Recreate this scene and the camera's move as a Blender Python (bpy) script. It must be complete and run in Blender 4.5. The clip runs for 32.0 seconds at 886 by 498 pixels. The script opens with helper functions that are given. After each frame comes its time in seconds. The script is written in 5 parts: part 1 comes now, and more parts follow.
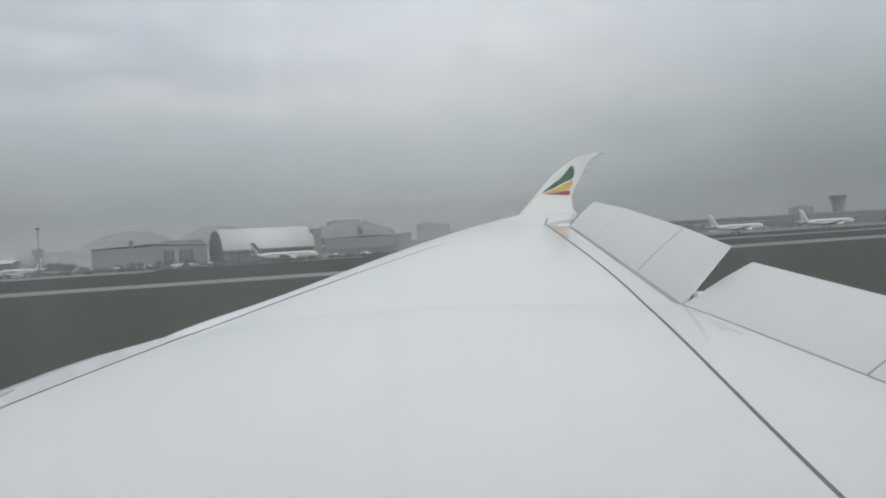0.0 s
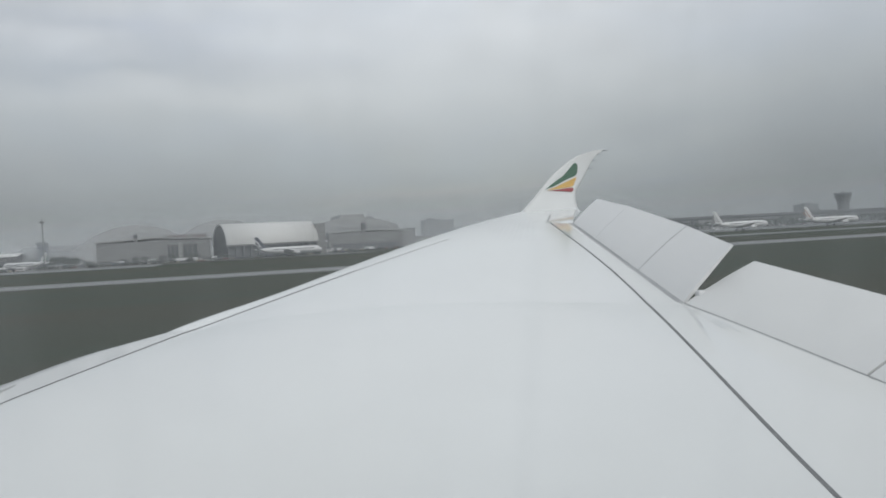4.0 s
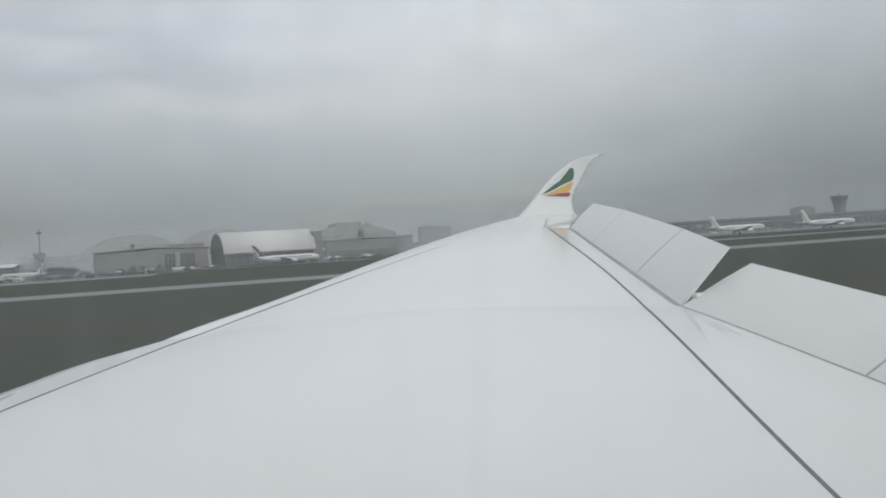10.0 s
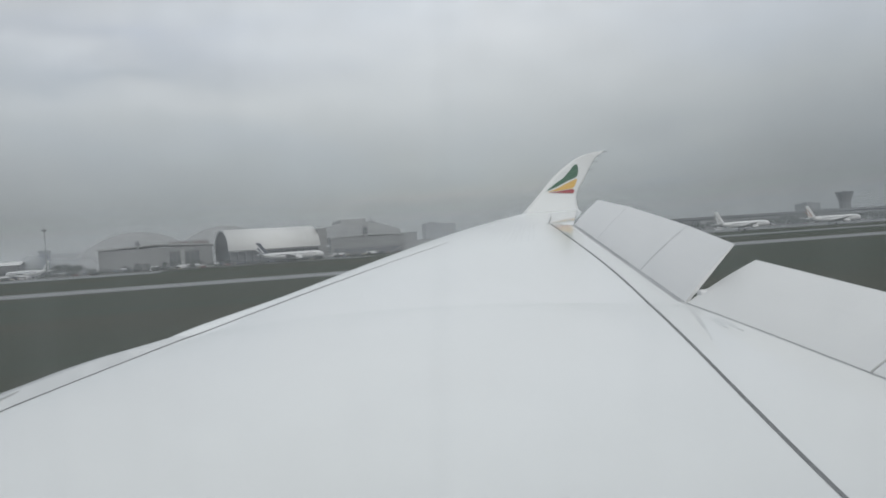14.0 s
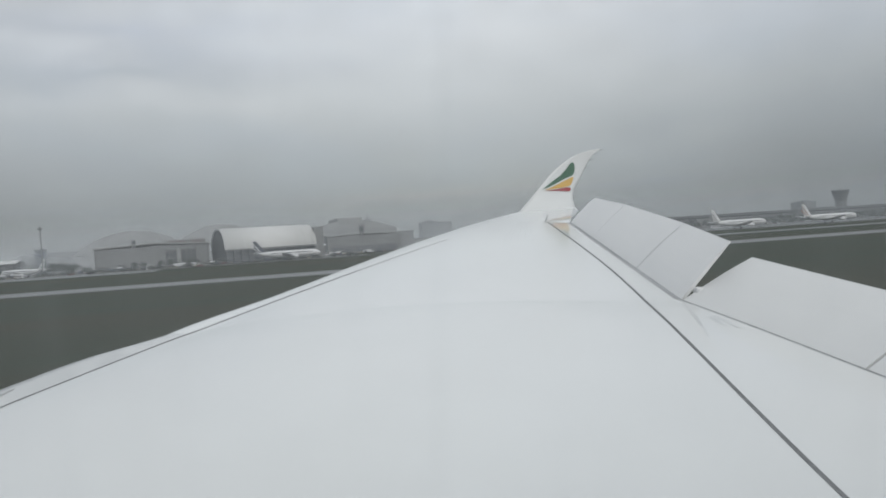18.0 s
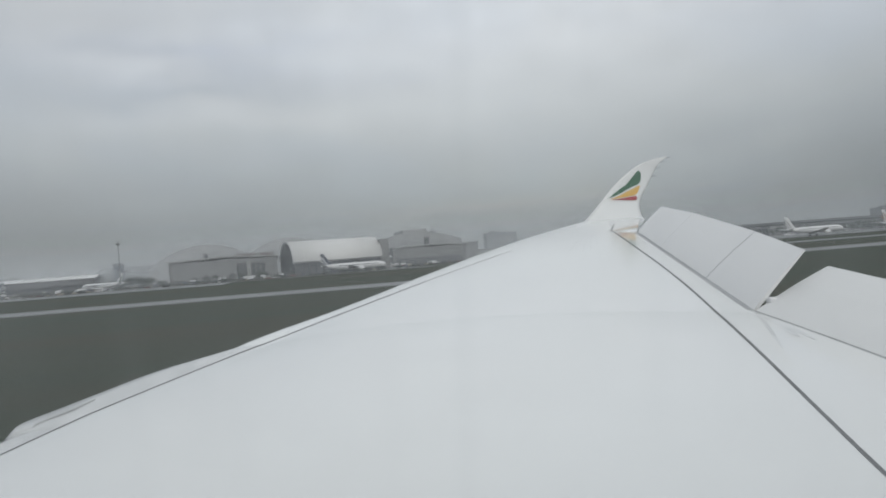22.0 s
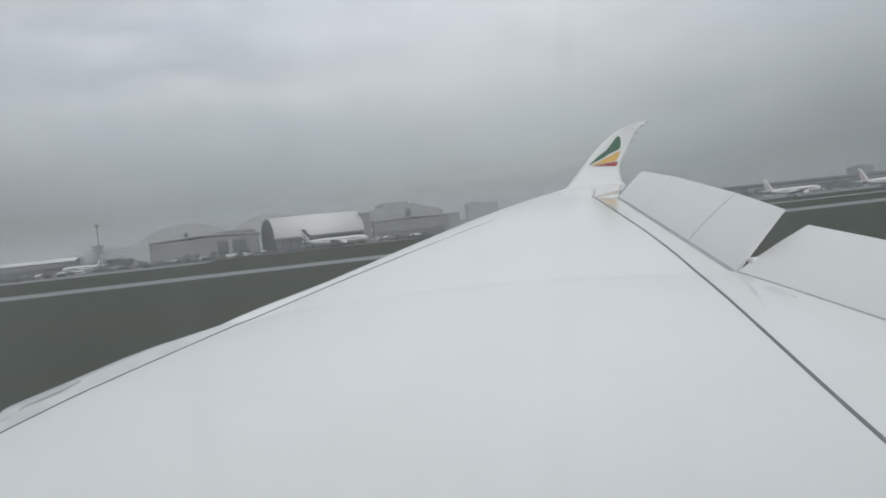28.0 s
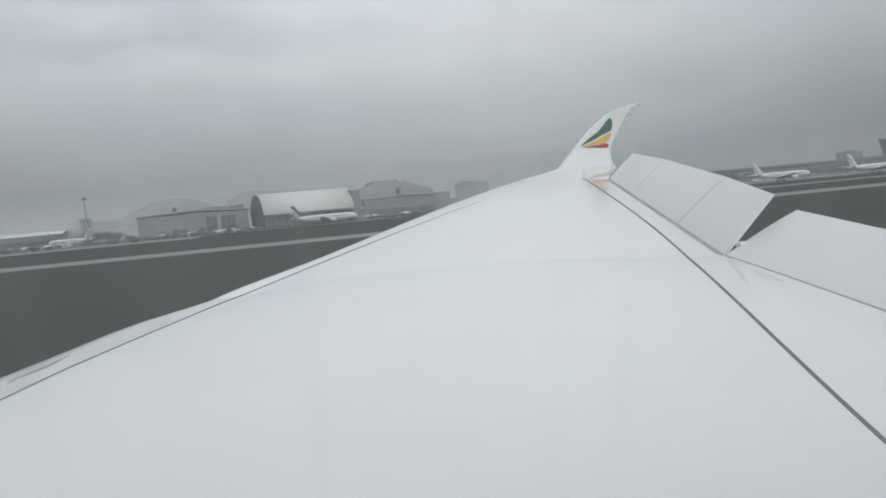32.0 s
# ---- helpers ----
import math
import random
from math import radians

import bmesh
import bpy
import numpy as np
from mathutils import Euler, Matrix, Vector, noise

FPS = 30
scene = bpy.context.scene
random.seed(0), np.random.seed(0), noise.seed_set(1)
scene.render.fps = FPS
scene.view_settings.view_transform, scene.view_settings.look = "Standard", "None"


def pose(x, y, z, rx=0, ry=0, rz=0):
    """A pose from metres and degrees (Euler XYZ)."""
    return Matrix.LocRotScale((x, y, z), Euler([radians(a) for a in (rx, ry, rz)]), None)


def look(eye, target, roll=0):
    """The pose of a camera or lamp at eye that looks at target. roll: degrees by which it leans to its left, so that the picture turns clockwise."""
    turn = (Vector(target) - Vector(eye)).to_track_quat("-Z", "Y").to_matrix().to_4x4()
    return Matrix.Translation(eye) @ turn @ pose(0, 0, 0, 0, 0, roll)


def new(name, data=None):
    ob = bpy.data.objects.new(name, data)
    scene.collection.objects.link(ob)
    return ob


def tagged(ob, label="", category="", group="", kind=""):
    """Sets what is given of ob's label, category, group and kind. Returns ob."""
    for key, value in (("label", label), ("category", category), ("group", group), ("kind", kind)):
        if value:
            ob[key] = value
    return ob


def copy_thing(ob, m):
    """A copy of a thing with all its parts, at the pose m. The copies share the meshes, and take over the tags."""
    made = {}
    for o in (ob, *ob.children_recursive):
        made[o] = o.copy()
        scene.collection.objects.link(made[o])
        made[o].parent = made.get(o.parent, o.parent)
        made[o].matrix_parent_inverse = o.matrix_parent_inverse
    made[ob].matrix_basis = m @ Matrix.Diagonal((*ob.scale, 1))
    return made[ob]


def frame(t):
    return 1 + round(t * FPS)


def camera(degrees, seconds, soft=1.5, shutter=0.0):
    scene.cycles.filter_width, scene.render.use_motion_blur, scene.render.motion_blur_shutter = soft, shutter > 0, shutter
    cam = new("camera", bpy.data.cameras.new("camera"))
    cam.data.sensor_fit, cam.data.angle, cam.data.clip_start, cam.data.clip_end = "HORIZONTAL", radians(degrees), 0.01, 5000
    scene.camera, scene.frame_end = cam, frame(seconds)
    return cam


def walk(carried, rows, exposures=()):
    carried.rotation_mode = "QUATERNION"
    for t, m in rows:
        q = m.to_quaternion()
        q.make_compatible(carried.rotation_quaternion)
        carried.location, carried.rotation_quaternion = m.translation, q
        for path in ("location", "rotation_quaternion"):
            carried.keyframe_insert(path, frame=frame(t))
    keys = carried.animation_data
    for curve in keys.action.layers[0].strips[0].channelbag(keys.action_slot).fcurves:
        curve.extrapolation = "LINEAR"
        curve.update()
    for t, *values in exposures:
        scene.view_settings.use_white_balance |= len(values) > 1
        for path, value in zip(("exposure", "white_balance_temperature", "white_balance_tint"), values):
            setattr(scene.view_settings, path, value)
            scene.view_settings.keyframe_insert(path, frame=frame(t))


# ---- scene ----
EYE = Vector((0.0, 0.0, 6.3))
cam = camera(58.0, 32.0, soft=1.8)
# hand-held sway at the window: seconds, shift from EYE in metres, turn in degrees
SWAY = [
    (0, -0.033, 0.002, 0.005, 89.621, 3.421, -16.214), (0.5, 0.004, -0.010, 0.016, 89.502, 3.300, -15.761), (1, 0.000, -0.000, 0.000, 89.739, 3.185, -15.819),
    (1.5, 0.023, -0.023, 0.021, 89.641, 3.099, -15.678), (2, 0.004, -0.005, -0.006, 89.796, 3.042, -15.713), (2.5, 0.008, -0.011, -0.003, 89.681, 3.052, -15.752),
    (3, -0.011, 0.005, 0.002, 89.654, 3.052, -15.848), (3.5, -0.003, -0.001, 0.032, 89.249, 3.076, -15.905), (5.5, 0.003, -0.013, 0.011, 89.720, 3.216, -16.112),
    (6, -0.009, 0.008, 0.017, 89.471, 3.247, -16.214), (6.5, -0.008, 0.005, 0.024, 89.589, 3.314, -16.194), (7, -0.004, -0.003, 0.016, 89.735, 3.366, -16.177),
    (7.5, 0.000, -0.016, -0.001, 89.962, 3.504, -16.063), (8, -0.002, -0.023, 0.010, 89.728, 3.608, -16.027), (8.5, 0.002, -0.001, -0.003, 90.061, 3.662, -15.948),
    (9, -0.001, 0.003, -0.006, 89.855, 3.702, -16.054), (9.5, -0.011, 0.002, -0.005, 89.936, 3.706, -16.089), (10, 0.005, -0.010, 0.007, 89.782, 3.677, -16.130),
    (10.5, 0.016, -0.026, -0.006, 89.924, 3.678, -15.930), (11, 0.009, -0.014, 0.006, 89.750, 3.670, -15.587), (11.5, -0.008, 0.001, -0.005, 89.858, 3.767, -15.594),
    (12, -0.000, 0.005, 0.006, 89.826, 3.831, -15.687), (12.5, -0.024, 0.013, 0.003, 89.910, 3.788, -15.879), (13, -0.011, 0.014, 0.019, 89.682, 3.688, -15.861),
    (13.5, -0.012, -0.003, 0.005, 89.657, 3.754, -15.917), (14, 0.011, -0.014, 0.011, 89.577, 3.781, -15.820), (14.5, -0.000, -0.011, 0.002, 89.617, 3.764, -15.964),
    (15, -0.013, 0.007, 0.006, 89.515, 3.743, -16.004), (15.5, 0.023, -0.027, 0.006, 89.558, 3.744, -15.869), (17.5, 0.001, -0.004, 0.007, 89.216, 3.810, -16.120),
    (18, 0.010, -0.013, -0.002, 89.454, 3.818, -16.062), (18.5, -0.007, 0.002, 0.011, 89.573, 3.820, -16.111), (19, 0.001, -0.006, -0.006, 89.707, 3.813, -16.011),
    (19.5, 0.003, -0.013, 0.002, 89.717, 3.960, -15.588), (20, 0.000, -0.006, -0.009, 89.995, 4.084, -14.703), (20.5, 0.019, -0.029, 0.012, 89.879, 4.001, -13.559),
    (21, 0.021, -0.035, 0.004, 90.102, 3.942, -12.532), (21.5, 0.019, -0.031, -0.009, 90.361, 4.173, -11.794), (22, 0.013, -0.031, 0.010, 90.569, 4.387, -11.415),
    (22.5, 0.014, -0.015, 0.024, 90.358, 4.445, -10.831), (23, 0.019, -0.032, -0.026, 90.983, 4.556, -10.222), (23.5, -0.003, -0.011, 0.011, 90.562, 4.156, -10.178),
    (24, -0.009, -0.023, -0.013, 90.833, 3.779, -11.355), (24.5, 0.023, -0.040, 0.001, 90.488, 4.507, -12.484), (25, 0.005, -0.018, -0.008, 90.075, 5.277, -12.800),
    (25.5, 0.002, -0.013, -0.007, 89.583, 5.501, -12.596), (26, 0.007, -0.010, -0.008, 89.279, 5.726, -12.531), (26.5, 0.003, -0.003, 0.014, 88.849, 5.823, -12.473),
    (28.5, -0.001, -0.009, -0.014, 88.390, 6.264, -12.816), (29, -0.002, -0.014, -0.013, 88.369, 6.379, -12.895), (29.5, 0.013, -0.019, 0.019, 88.257, 6.318, -13.131),
    (30, -0.007, -0.007, 0.005, 88.300, 6.310, -13.461), (30.5, 0.003, -0.012, 0.001, 87.772, 6.029, -13.477), (31, -0.001, -0.010, -0.012, 87.417, 5.759, -13.415),
    (31.5, 0.001, -0.016, 0.013, 86.979, 5.478, -13.346), (32, -0.018, -0.019, -0.000, 86.835, 5.212, -13.441),
]
walk(cam, [(t, pose(EYE.x + dx, EYE.y + dy, EYE.z + dz, rx, ry, rz)) for t, dx, dy, dz, rx, ry, rz in SWAY], [(0, -0.01), (15, -0.02), (24, -0.04), (26, -0.03), (29, 0.0), (32, 0.06)])

# ---- world and light: a bright overcast rainy sky ----
SUN_DIR = Vector((0.30, -0.76, 0.58)).normalized()
world = bpy.data.worlds.new("overcast_sky")
scene.world = world
world.use_nodes = True
wn, wl = world.node_tree.nodes, world.node_tree.links
wn.clear()
w_out = wn.new("ShaderNodeOutputWorld")
w_bg = wn.new("ShaderNodeBackground")
w_co = wn.new("ShaderNodeTexCoord")
w_sep = wn.new("ShaderNodeSeparateXYZ")
wl.new(w_co.outputs["Generated"], w_sep.inputs[0])
w_sky = wn.new("ShaderNodeTexSky")
w_sky.sky_type, w_sky.sun_disc = "NISHITA", False
w_sky.sun_elevation, w_sky.sun_rotation = radians(35.3), radians(158.5)
w_skys = wn.new("ShaderNodeVectorMath")
w_skys.operation = "SCALE"
w_skys.inputs["Scale"].default_value = 0.1
wl.new(w_sky.outputs[0], w_skys.inputs[0])
w_ramp = wn.new("ShaderNodeValToRGB")
wl.new(w_sep.outputs["Z"], w_ramp.inputs[0])
cr = w_ramp.color_ramp
cr.elements[0].position, cr.elements[0].color = 0.0, (0.235, 0.250, 0.252, 1)
cr.elements[1].position, cr.elements[1].color = 1.0, (0.74, 0.765, 0.78, 1)
for pos, col in ((0.05, (0.295, 0.310, 0.313, 1)), (0.10, (0.395, 0.412, 0.417, 1)), (0.17, (0.51, 0.53, 0.538, 1)), (0.26, (0.60, 0.62, 0.642, 1)), (0.36, (0.66, 0.68, 0.70, 1)), (0.55, (0.73, 0.755, 0.77, 1))):
    e = cr.elements.new(pos)
    e.color = col


def world_noise(stretch, scale, detail, low, high, shift=(0, 0, 0), fmin=0.3, fmax=0.7):
    mp = wn.new("ShaderNodeMapping")
    mp.inputs["Scale"].default_value = stretch
    mp.inputs["Location"].default_value = shift
    wl.new(w_co.outputs["Generated"], mp.inputs[0])
    nz = wn.new("ShaderNodeTexNoise")
    nz.inputs["Scale"].default_value, nz.inputs["Detail"].default_value, nz.inputs["Roughness"].default_value = scale, detail, 0.55
    wl.new(mp.outputs[0], nz.inputs["Vector"])
    mr = wn.new("ShaderNodeMapRange")
    for key, v in zip(("From Min", "From Max", "To Min", "To Max"), (fmin, fmax, low, high)):
        mr.inputs[key].default_value = v
    wl.new(nz.outputs[0], mr.inputs["Value"])
    return mr.outputs[0]


def world_math(op, a, b):
    mt = wn.new("ShaderNodeMath")
    mt.operation = op
    for i, v in enumerate((a, b)):
        if isinstance(v, (int, float)):
            mt.inputs[i].default_value = v
        else:
            wl.new(v, mt.inputs[i])
    return mt.outputs[0]


big = world_noise((1, 1, 2.4), 2.8, 2, 0.94, 1.06, (0.3, 0.1, 0.2))
small = world_noise((1, 1, 2.2), 9.0, 5, 0.975, 1.025, (0.1, 0.7, 0.4))
w_dot = wn.new("ShaderNodeVectorMath")
w_dot.operation = "DOT_PRODUCT"
w_dot.inputs[1].default_value = Vector((0.27, 0.91, 0.30)).normalized()
wl.new(w_co.outputs["Generated"], w_dot.inputs[0])
w_lobe = wn.new("ShaderNodeMapRange")
for key, v in zip(("From Min", "From Max", "To Min", "To Max"), (0.80, 1.0, 0.85, 1.075)):
    w_lobe.inputs[key].default_value = v
wl.new(w_dot.outputs["Value"], w_lobe.inputs["Value"])
lumps = world_noise((1, 1, 2.0), 12.0, 6, 0.0, 1.0, (0.55, 0.2, 0.9), 0.42, 0.66)
high = wn.new("ShaderNodeMapRange")
for key, v in zip(("From Min", "From Max", "To Min", "To Max"), (0.10, 0.30, 0.0, 0.075)):
    high.inputs[key].default_value = v
wl.new(w_sep.outputs["Z"], high.inputs["Value"])
lump = world_math("ADD", world_math("MULTIPLY", lumps, high.outputs[0]), 0.97)
cloud = world_math("MULTIPLY", world_math("MULTIPLY", world_math("MULTIPLY", big, small), w_lobe.outputs[0]), lump)
w_mul = wn.new("ShaderNodeVectorMath")
w_mul.operation = "SCALE"
wl.new(w_ramp.outputs[0], w_mul.inputs[0])
wl.new(cloud, w_mul.inputs["Scale"])
# cloud banks: bearing, height, half width, half height, gain in red, green and blue
BANKS = ((-0.155, 0.240, 0.055, 0.019, 0.12, 0.11, 0.10), (-0.09, 0.266, 0.15, 0.013, -0.085, -0.075, -0.045), (-0.11, 0.209, 0.15, 0.009, -0.085, -0.075, -0.055),
         (-0.03, 0.236, 0.08, 0.024, -0.075, -0.065, -0.04), (0.035, 0.254, 0.07, 0.018, 0.05, 0.05, 0.045), (0.09, 0.222, 0.10, 0.013, -0.05, -0.045, -0.03),
         (-0.05, 0.183, 0.24, 0.016, 0.075, 0.07, 0.065), (0.36, 0.27, 0.18, 0.08, 0.09, 0.085, 0.075), (0.78, 0.10, 0.24, 0.085, -0.185, -0.17, -0.15),
         (0.28, 0.057, 0.13, 0.010, 0.07, 0.04, 0.01), (0.36, 0.065, 0.14, 0.05, 0.07, 0.07, 0.06), (-0.25, 0.08, 0.18, 0.06, -0.09, -0.10, -0.10))
ragged = world_noise((1, 1, 2.5), 7.0, 4, -0.05, 0.05, (0.2, 0.5, 0.8))
torn = world_noise((1, 1, 3.0), 8.0, 5, -0.012, 0.012, (0.7, 0.1, 0.3))
bearing = world_math("ADD", world_math("ARCTAN2", w_sep.outputs["X"], w_sep.outputs["Y"]), ragged)
height = world_math("ADD", w_sep.outputs["Z"], torn)
w_sum = None
for a0, z0, wa, wz, *gains in BANKS:
    da = world_math("DIVIDE", world_math("SUBTRACT", bearing, a0), wa)
    dz = world_math("DIVIDE", world_math("SUBTRACT", height, z0), wz)
    fall = world_math("EXPONENT", world_math("MULTIPLY", world_math("ADD", world_math("MULTIPLY", da, da), world_math("MULTIPLY", dz, dz)), -1.0), 0.0)
    w_part = wn.new("ShaderNodeVectorMath")
    w_part.operation = "MULTIPLY_ADD"
    w_part.inputs[1].default_value = gains
    w_part.inputs[2].default_value = (1, 1, 1)
    wl.new(fall, w_part.inputs[0])
    if w_sum is not None:
        wl.new(w_sum.outputs[0], w_part.inputs[2])
    w_sum = w_part
w_bank = wn.new("ShaderNodeVectorMath")
w_bank.operation = "MULTIPLY"
wl.new(w_mul.outputs[0], w_bank.inputs[0])
wl.new(w_sum.outputs[0], w_bank.inputs[1])
w_mix = wn.new("ShaderNodeMix")
w_mix.data_type = "RGBA"
w_mix.inputs["Factor"].default_value = 0.95
wl.new(w_skys.outputs[0], w_mix.inputs["A"])
wl.new(w_bank.outputs[0], w_mix.inputs["B"])
w_tint = wn.new("ShaderNodeVectorMath")
w_tint.operation = "MULTIPLY"
w_tone = wn.new("ShaderNodeMix")
w_tone.data_type = "RGBA"
w_tone.inputs["A"].default_value, w_tone.inputs["B"].default_value = (0.958, 0.996, 1.036, 1), (0.982, 1.0, 1.008, 1)
wl.new(world_noise((1, 1, 2.0), 3.2, 3, 0.0, 1.0, (0.9, 0.3, 0.1), 0.35, 0.6), w_tone.inputs["Factor"])
wl.new(w_tone.outputs["Result"], w_tint.inputs[1])
wl.new(w_mix.outputs["Result"], w_tint.inputs[0])
wl.new(w_tint.outputs[0], w_bg.inputs["Color"])
w_bg.inputs["Strength"].default_value = 1.03
wl.new(w_bg.outputs[0], w_out.inputs[0])

sun_data = bpy.data.lights.new("sun", "SUN")
sun_data.energy, sun_data.angle, sun_data.color = 1.1, radians(35), (1.0, 0.97, 0.93)
sun = new("sun", sun_data)
sun.matrix_world = look((0, 0, 200), Vector((0, 0, 200)) - SUN_DIR)


# ---- materials ----
def material(name, color, rough=0.6, metal=0.0, grain=0.0, grain_scale=3.0, stain=0.0, stain_scale=0.2, bump=0.0, bump_scale=8.0, vary=0.0, coat=0.0, second=None, stretch=(1, 1, 1), spec=0.5, coat_rough=0.07):
    """A surface with grain and stains of its own, laid out in metres."""
    m = bpy.data.materials.new(name)
    m.use_nodes = True
    n, k = m.node_tree.nodes, m.node_tree.links
    b = n["Principled BSDF"]
    b.inputs["Roughness"].default_value, b.inputs["Metallic"].default_value = rough, metal
    b.inputs["Specular IOR Level"].default_value = spec
    b.inputs["Coat Weight"].default_value = coat
    b.inputs["Coat Roughness"].default_value = coat_rough
    co = n.new("ShaderNodeTexCoord")
    mp = n.new("ShaderNodeMapping")
    mp.inputs["Scale"].default_value = stretch
    k.new(co.outputs["Object"], mp.inputs[0])

    def field(scale, detail):
        z = n.new("ShaderNodeTexNoise")
        z.inputs["Scale"].default_value, z.inputs["Detail"].default_value = scale, detail
        k.new(mp.outputs[0], z.inputs["Vector"])
        return z.outputs[0]

    def mixed(fac, a, c):
        x = n.new("ShaderNodeMix")
        x.data_type = "RGBA"
        k.new(fac, x.inputs["Factor"])
        if isinstance(a, tuple):
            x.inputs["A"].default_value = a
        else:
            k.new(a, x.inputs["A"])
        x.inputs["B"].default_value = c
        return x.outputs["Result"]

    def ranged(src, f0, f1, t0, t1):
        r = n.new("ShaderNodeMapRange")
        for key, v in zip(("From Min", "From Max", "To Min", "To Max"), (f0, f1, t0, t1)):
            r.inputs[key].default_value = v
        k.new(src, r.inputs["Value"])
        return r.outputs[0]

    rgb = (*color, 1)
    dark = (*[c * 0.55 for c in color], 1)
    other = (*second, 1) if second else dark
    out = ranged(field(grain_scale, 4), 0.35, 0.65, 0.0, grain)
    out = mixed(out, rgb, dark)
    out = mixed(ranged(field(stain_scale, 5), 0.42, 0.66, 0.0, stain), out, other)
    if vary:
        inf = n.new("ShaderNodeObjectInfo")
        out = mixed(ranged(inf.outputs["Random"], 0, 1, 0, vary), out, dark)
    k.new(out, b.inputs["Base Color"])
    if bump:
        bp = n.new("ShaderNodeBump")
        bp.inputs["Strength"].default_value = bump
        bp.inputs["Distance"].default_value = 0.05
        k.new(field(bump_scale, 4), bp.inputs["Height"])
        k.new(bp.outputs[0], b.inputs["Normal"])
    return m


WING = material("wing_paint", (0.725, 0.74, 0.732), 0.34, 0, 0.06, 1.2, 0.26, 0.30, 0.012, 2.0, coat=1.0, second=(0.68, 0.69, 0.69), coat_rough=0.15)
WING_AFT = material("aft_wing_paint", (0.725, 0.74, 0.732), 0.34, 0, 0.06, 1.2, 0.26, 0.30, 0.012, 2.0, coat=1.0, second=(0.68, 0.69, 0.69))
SLAT = material("slat_paint", (0.58, 0.59, 0.59), 0.36, 0, 0.2, 2.2, 0.6, 1.1, 0.01, 2.0, coat=0.8, second=(0.43, 0.44, 0.445), stretch=(2.2, 0.45, 2.2), coat_rough=0.15)
PANEL = material("panel_paint", (0.735, 0.74, 0.735), 0.45, 0, 0.06, 2.0, 0.10, 0.6, 0.0, second=(0.62, 0.62, 0.64))
FLAP = material("aileron_paint", (0.80, 0.795, 0.79), 0.42, 0, 0.05, 1.6, 0.15, 0.5, coat=0.3, second=(0.70, 0.695, 0.69))
SEAM = material("seam_sealant", (0.17, 0.175, 0.18), 0.7, 0, 0.4, 3.0, 0.3, 0.7)
SEAM_GREY = material("seam_grey", (0.36, 0.37, 0.375), 0.6, 0, 0.3, 3.0, 0.4, 0.6)
HINGE_GREY = material("hinge_gap_grey", (0.37, 0.38, 0.385), 0.6, 0, 0.2, 3.0, 0.4, 0.6)
STREAK = material("oil_streak", (0.56, 0.57, 0.57), 0.5, 0, 0.3, 6.0, 0.5, 2.0)
SMEAR = material("oil_smear", (0.53, 0.54, 0.54), 0.36, 0, 0.1, 6.0, 0.6, 2.0, coat=1.0, second=(0.68, 0.69, 0.685), coat_rough=0.15)
# slightly darker wing colour for the painted ripple reflections
REFLECT_STREAK = material("painted_ripple_reflection", (0.675, 0.69, 0.685), 0.34, 0, 0.1, 6.0, 0.4, 2.0, coat=1.0, second=(0.70, 0.715, 0.71), coat_rough=0.15)
RAIN = material("rain_speck", (0.40, 0.41, 0.42), 0.4, 0, 0.3, 6.0)
L_GREEN = material("livery_green", (0.035, 0.12, 0.06), 0.35, 0, 0.1, 5.0)
L_YELLOW = material("livery_yellow", (0.68, 0.42, 0.09), 0.35, 0, 0.1, 5.0)
L_RED = material("livery_red", (0.34, 0.035, 0.04), 0.35, 0, 0.1, 5.0)
TAIL_BROWN = material("muted_brown_tail_paint", (0.30, 0.17, 0.11), 0.4, 0, 0.15, 2.0)
SLAT_PATCH = material("slat_patch_grey", (0.42, 0.43, 0.435), 0.5, 0, 0.3, 3.0, 0.7, 1.5, second=(0.52, 0.53, 0.53), stretch=(2, 0.6, 2))
METAL = material("bare_metal", (0.45, 0.46, 0.47), 0.4, 0.7, 0.2, 6.0)
GRASS = material("wet_grass", (0.026, 0.038, 0.020), 0.75, 0, 0.4, 0.5, 1.0, 0.018, 0.2, 1.5, second=(0.041, 0.037, 0.021), stretch=(0.3, 1, 1), spec=0.15)
ASPHALT = material("wet_asphalt", (0.085, 0.09, 0.092), 0.45, 0, 0.3, 0.5, 0.6, 0.03, stretch=(0.25, 1, 1), spec=0.35)
CONCRETE = material("wet_concrete", (0.2, 0.205, 0.2), 0.5, 0, 0.25, 0.6, 0.5, 0.04, stretch=(0.2, 1, 1))
TAXI = material("worn_concrete", (0.19, 0.195, 0.195), 0.55, 0, 0.3, 0.4, 0.7, 0.03, stretch=(0.2, 1, 1))
APRON = material("apron_concrete", (0.096, 0.1, 0.1), 0.5, 0, 0.25, 0.4, 0.6, 0.02)
ROOF_WHITE = material("white_roof_sheet", (0.5, 0.5, 0.485), 0.5, 0, 0.1, 0.8, 0.3, 0.05, second=(0.5, 0.5, 0.47))
ROOF_BRIGHT = material("bright_roof_sheet", (0.66, 0.66, 0.65), 0.5, 0, 0.1, 0.8, 0.3, 0.05, second=(0.5, 0.5, 0.48))
SHEET_GREY = material("grey_sheet_wall", (0.235, 0.24, 0.24), 0.6, 0, 0.15, 0.8, 0.4, 0.08)
SHEET_PALE = material("pale_sheet_wall", (0.32, 0.325, 0.32), 0.6, 0, 0.15, 0.8, 0.4, 0.08)
SHEET_DARK = material("dark_sheet_wall", (0.16, 0.165, 0.17), 0.6, 0, 0.2, 0.8, 0.4, 0.1)
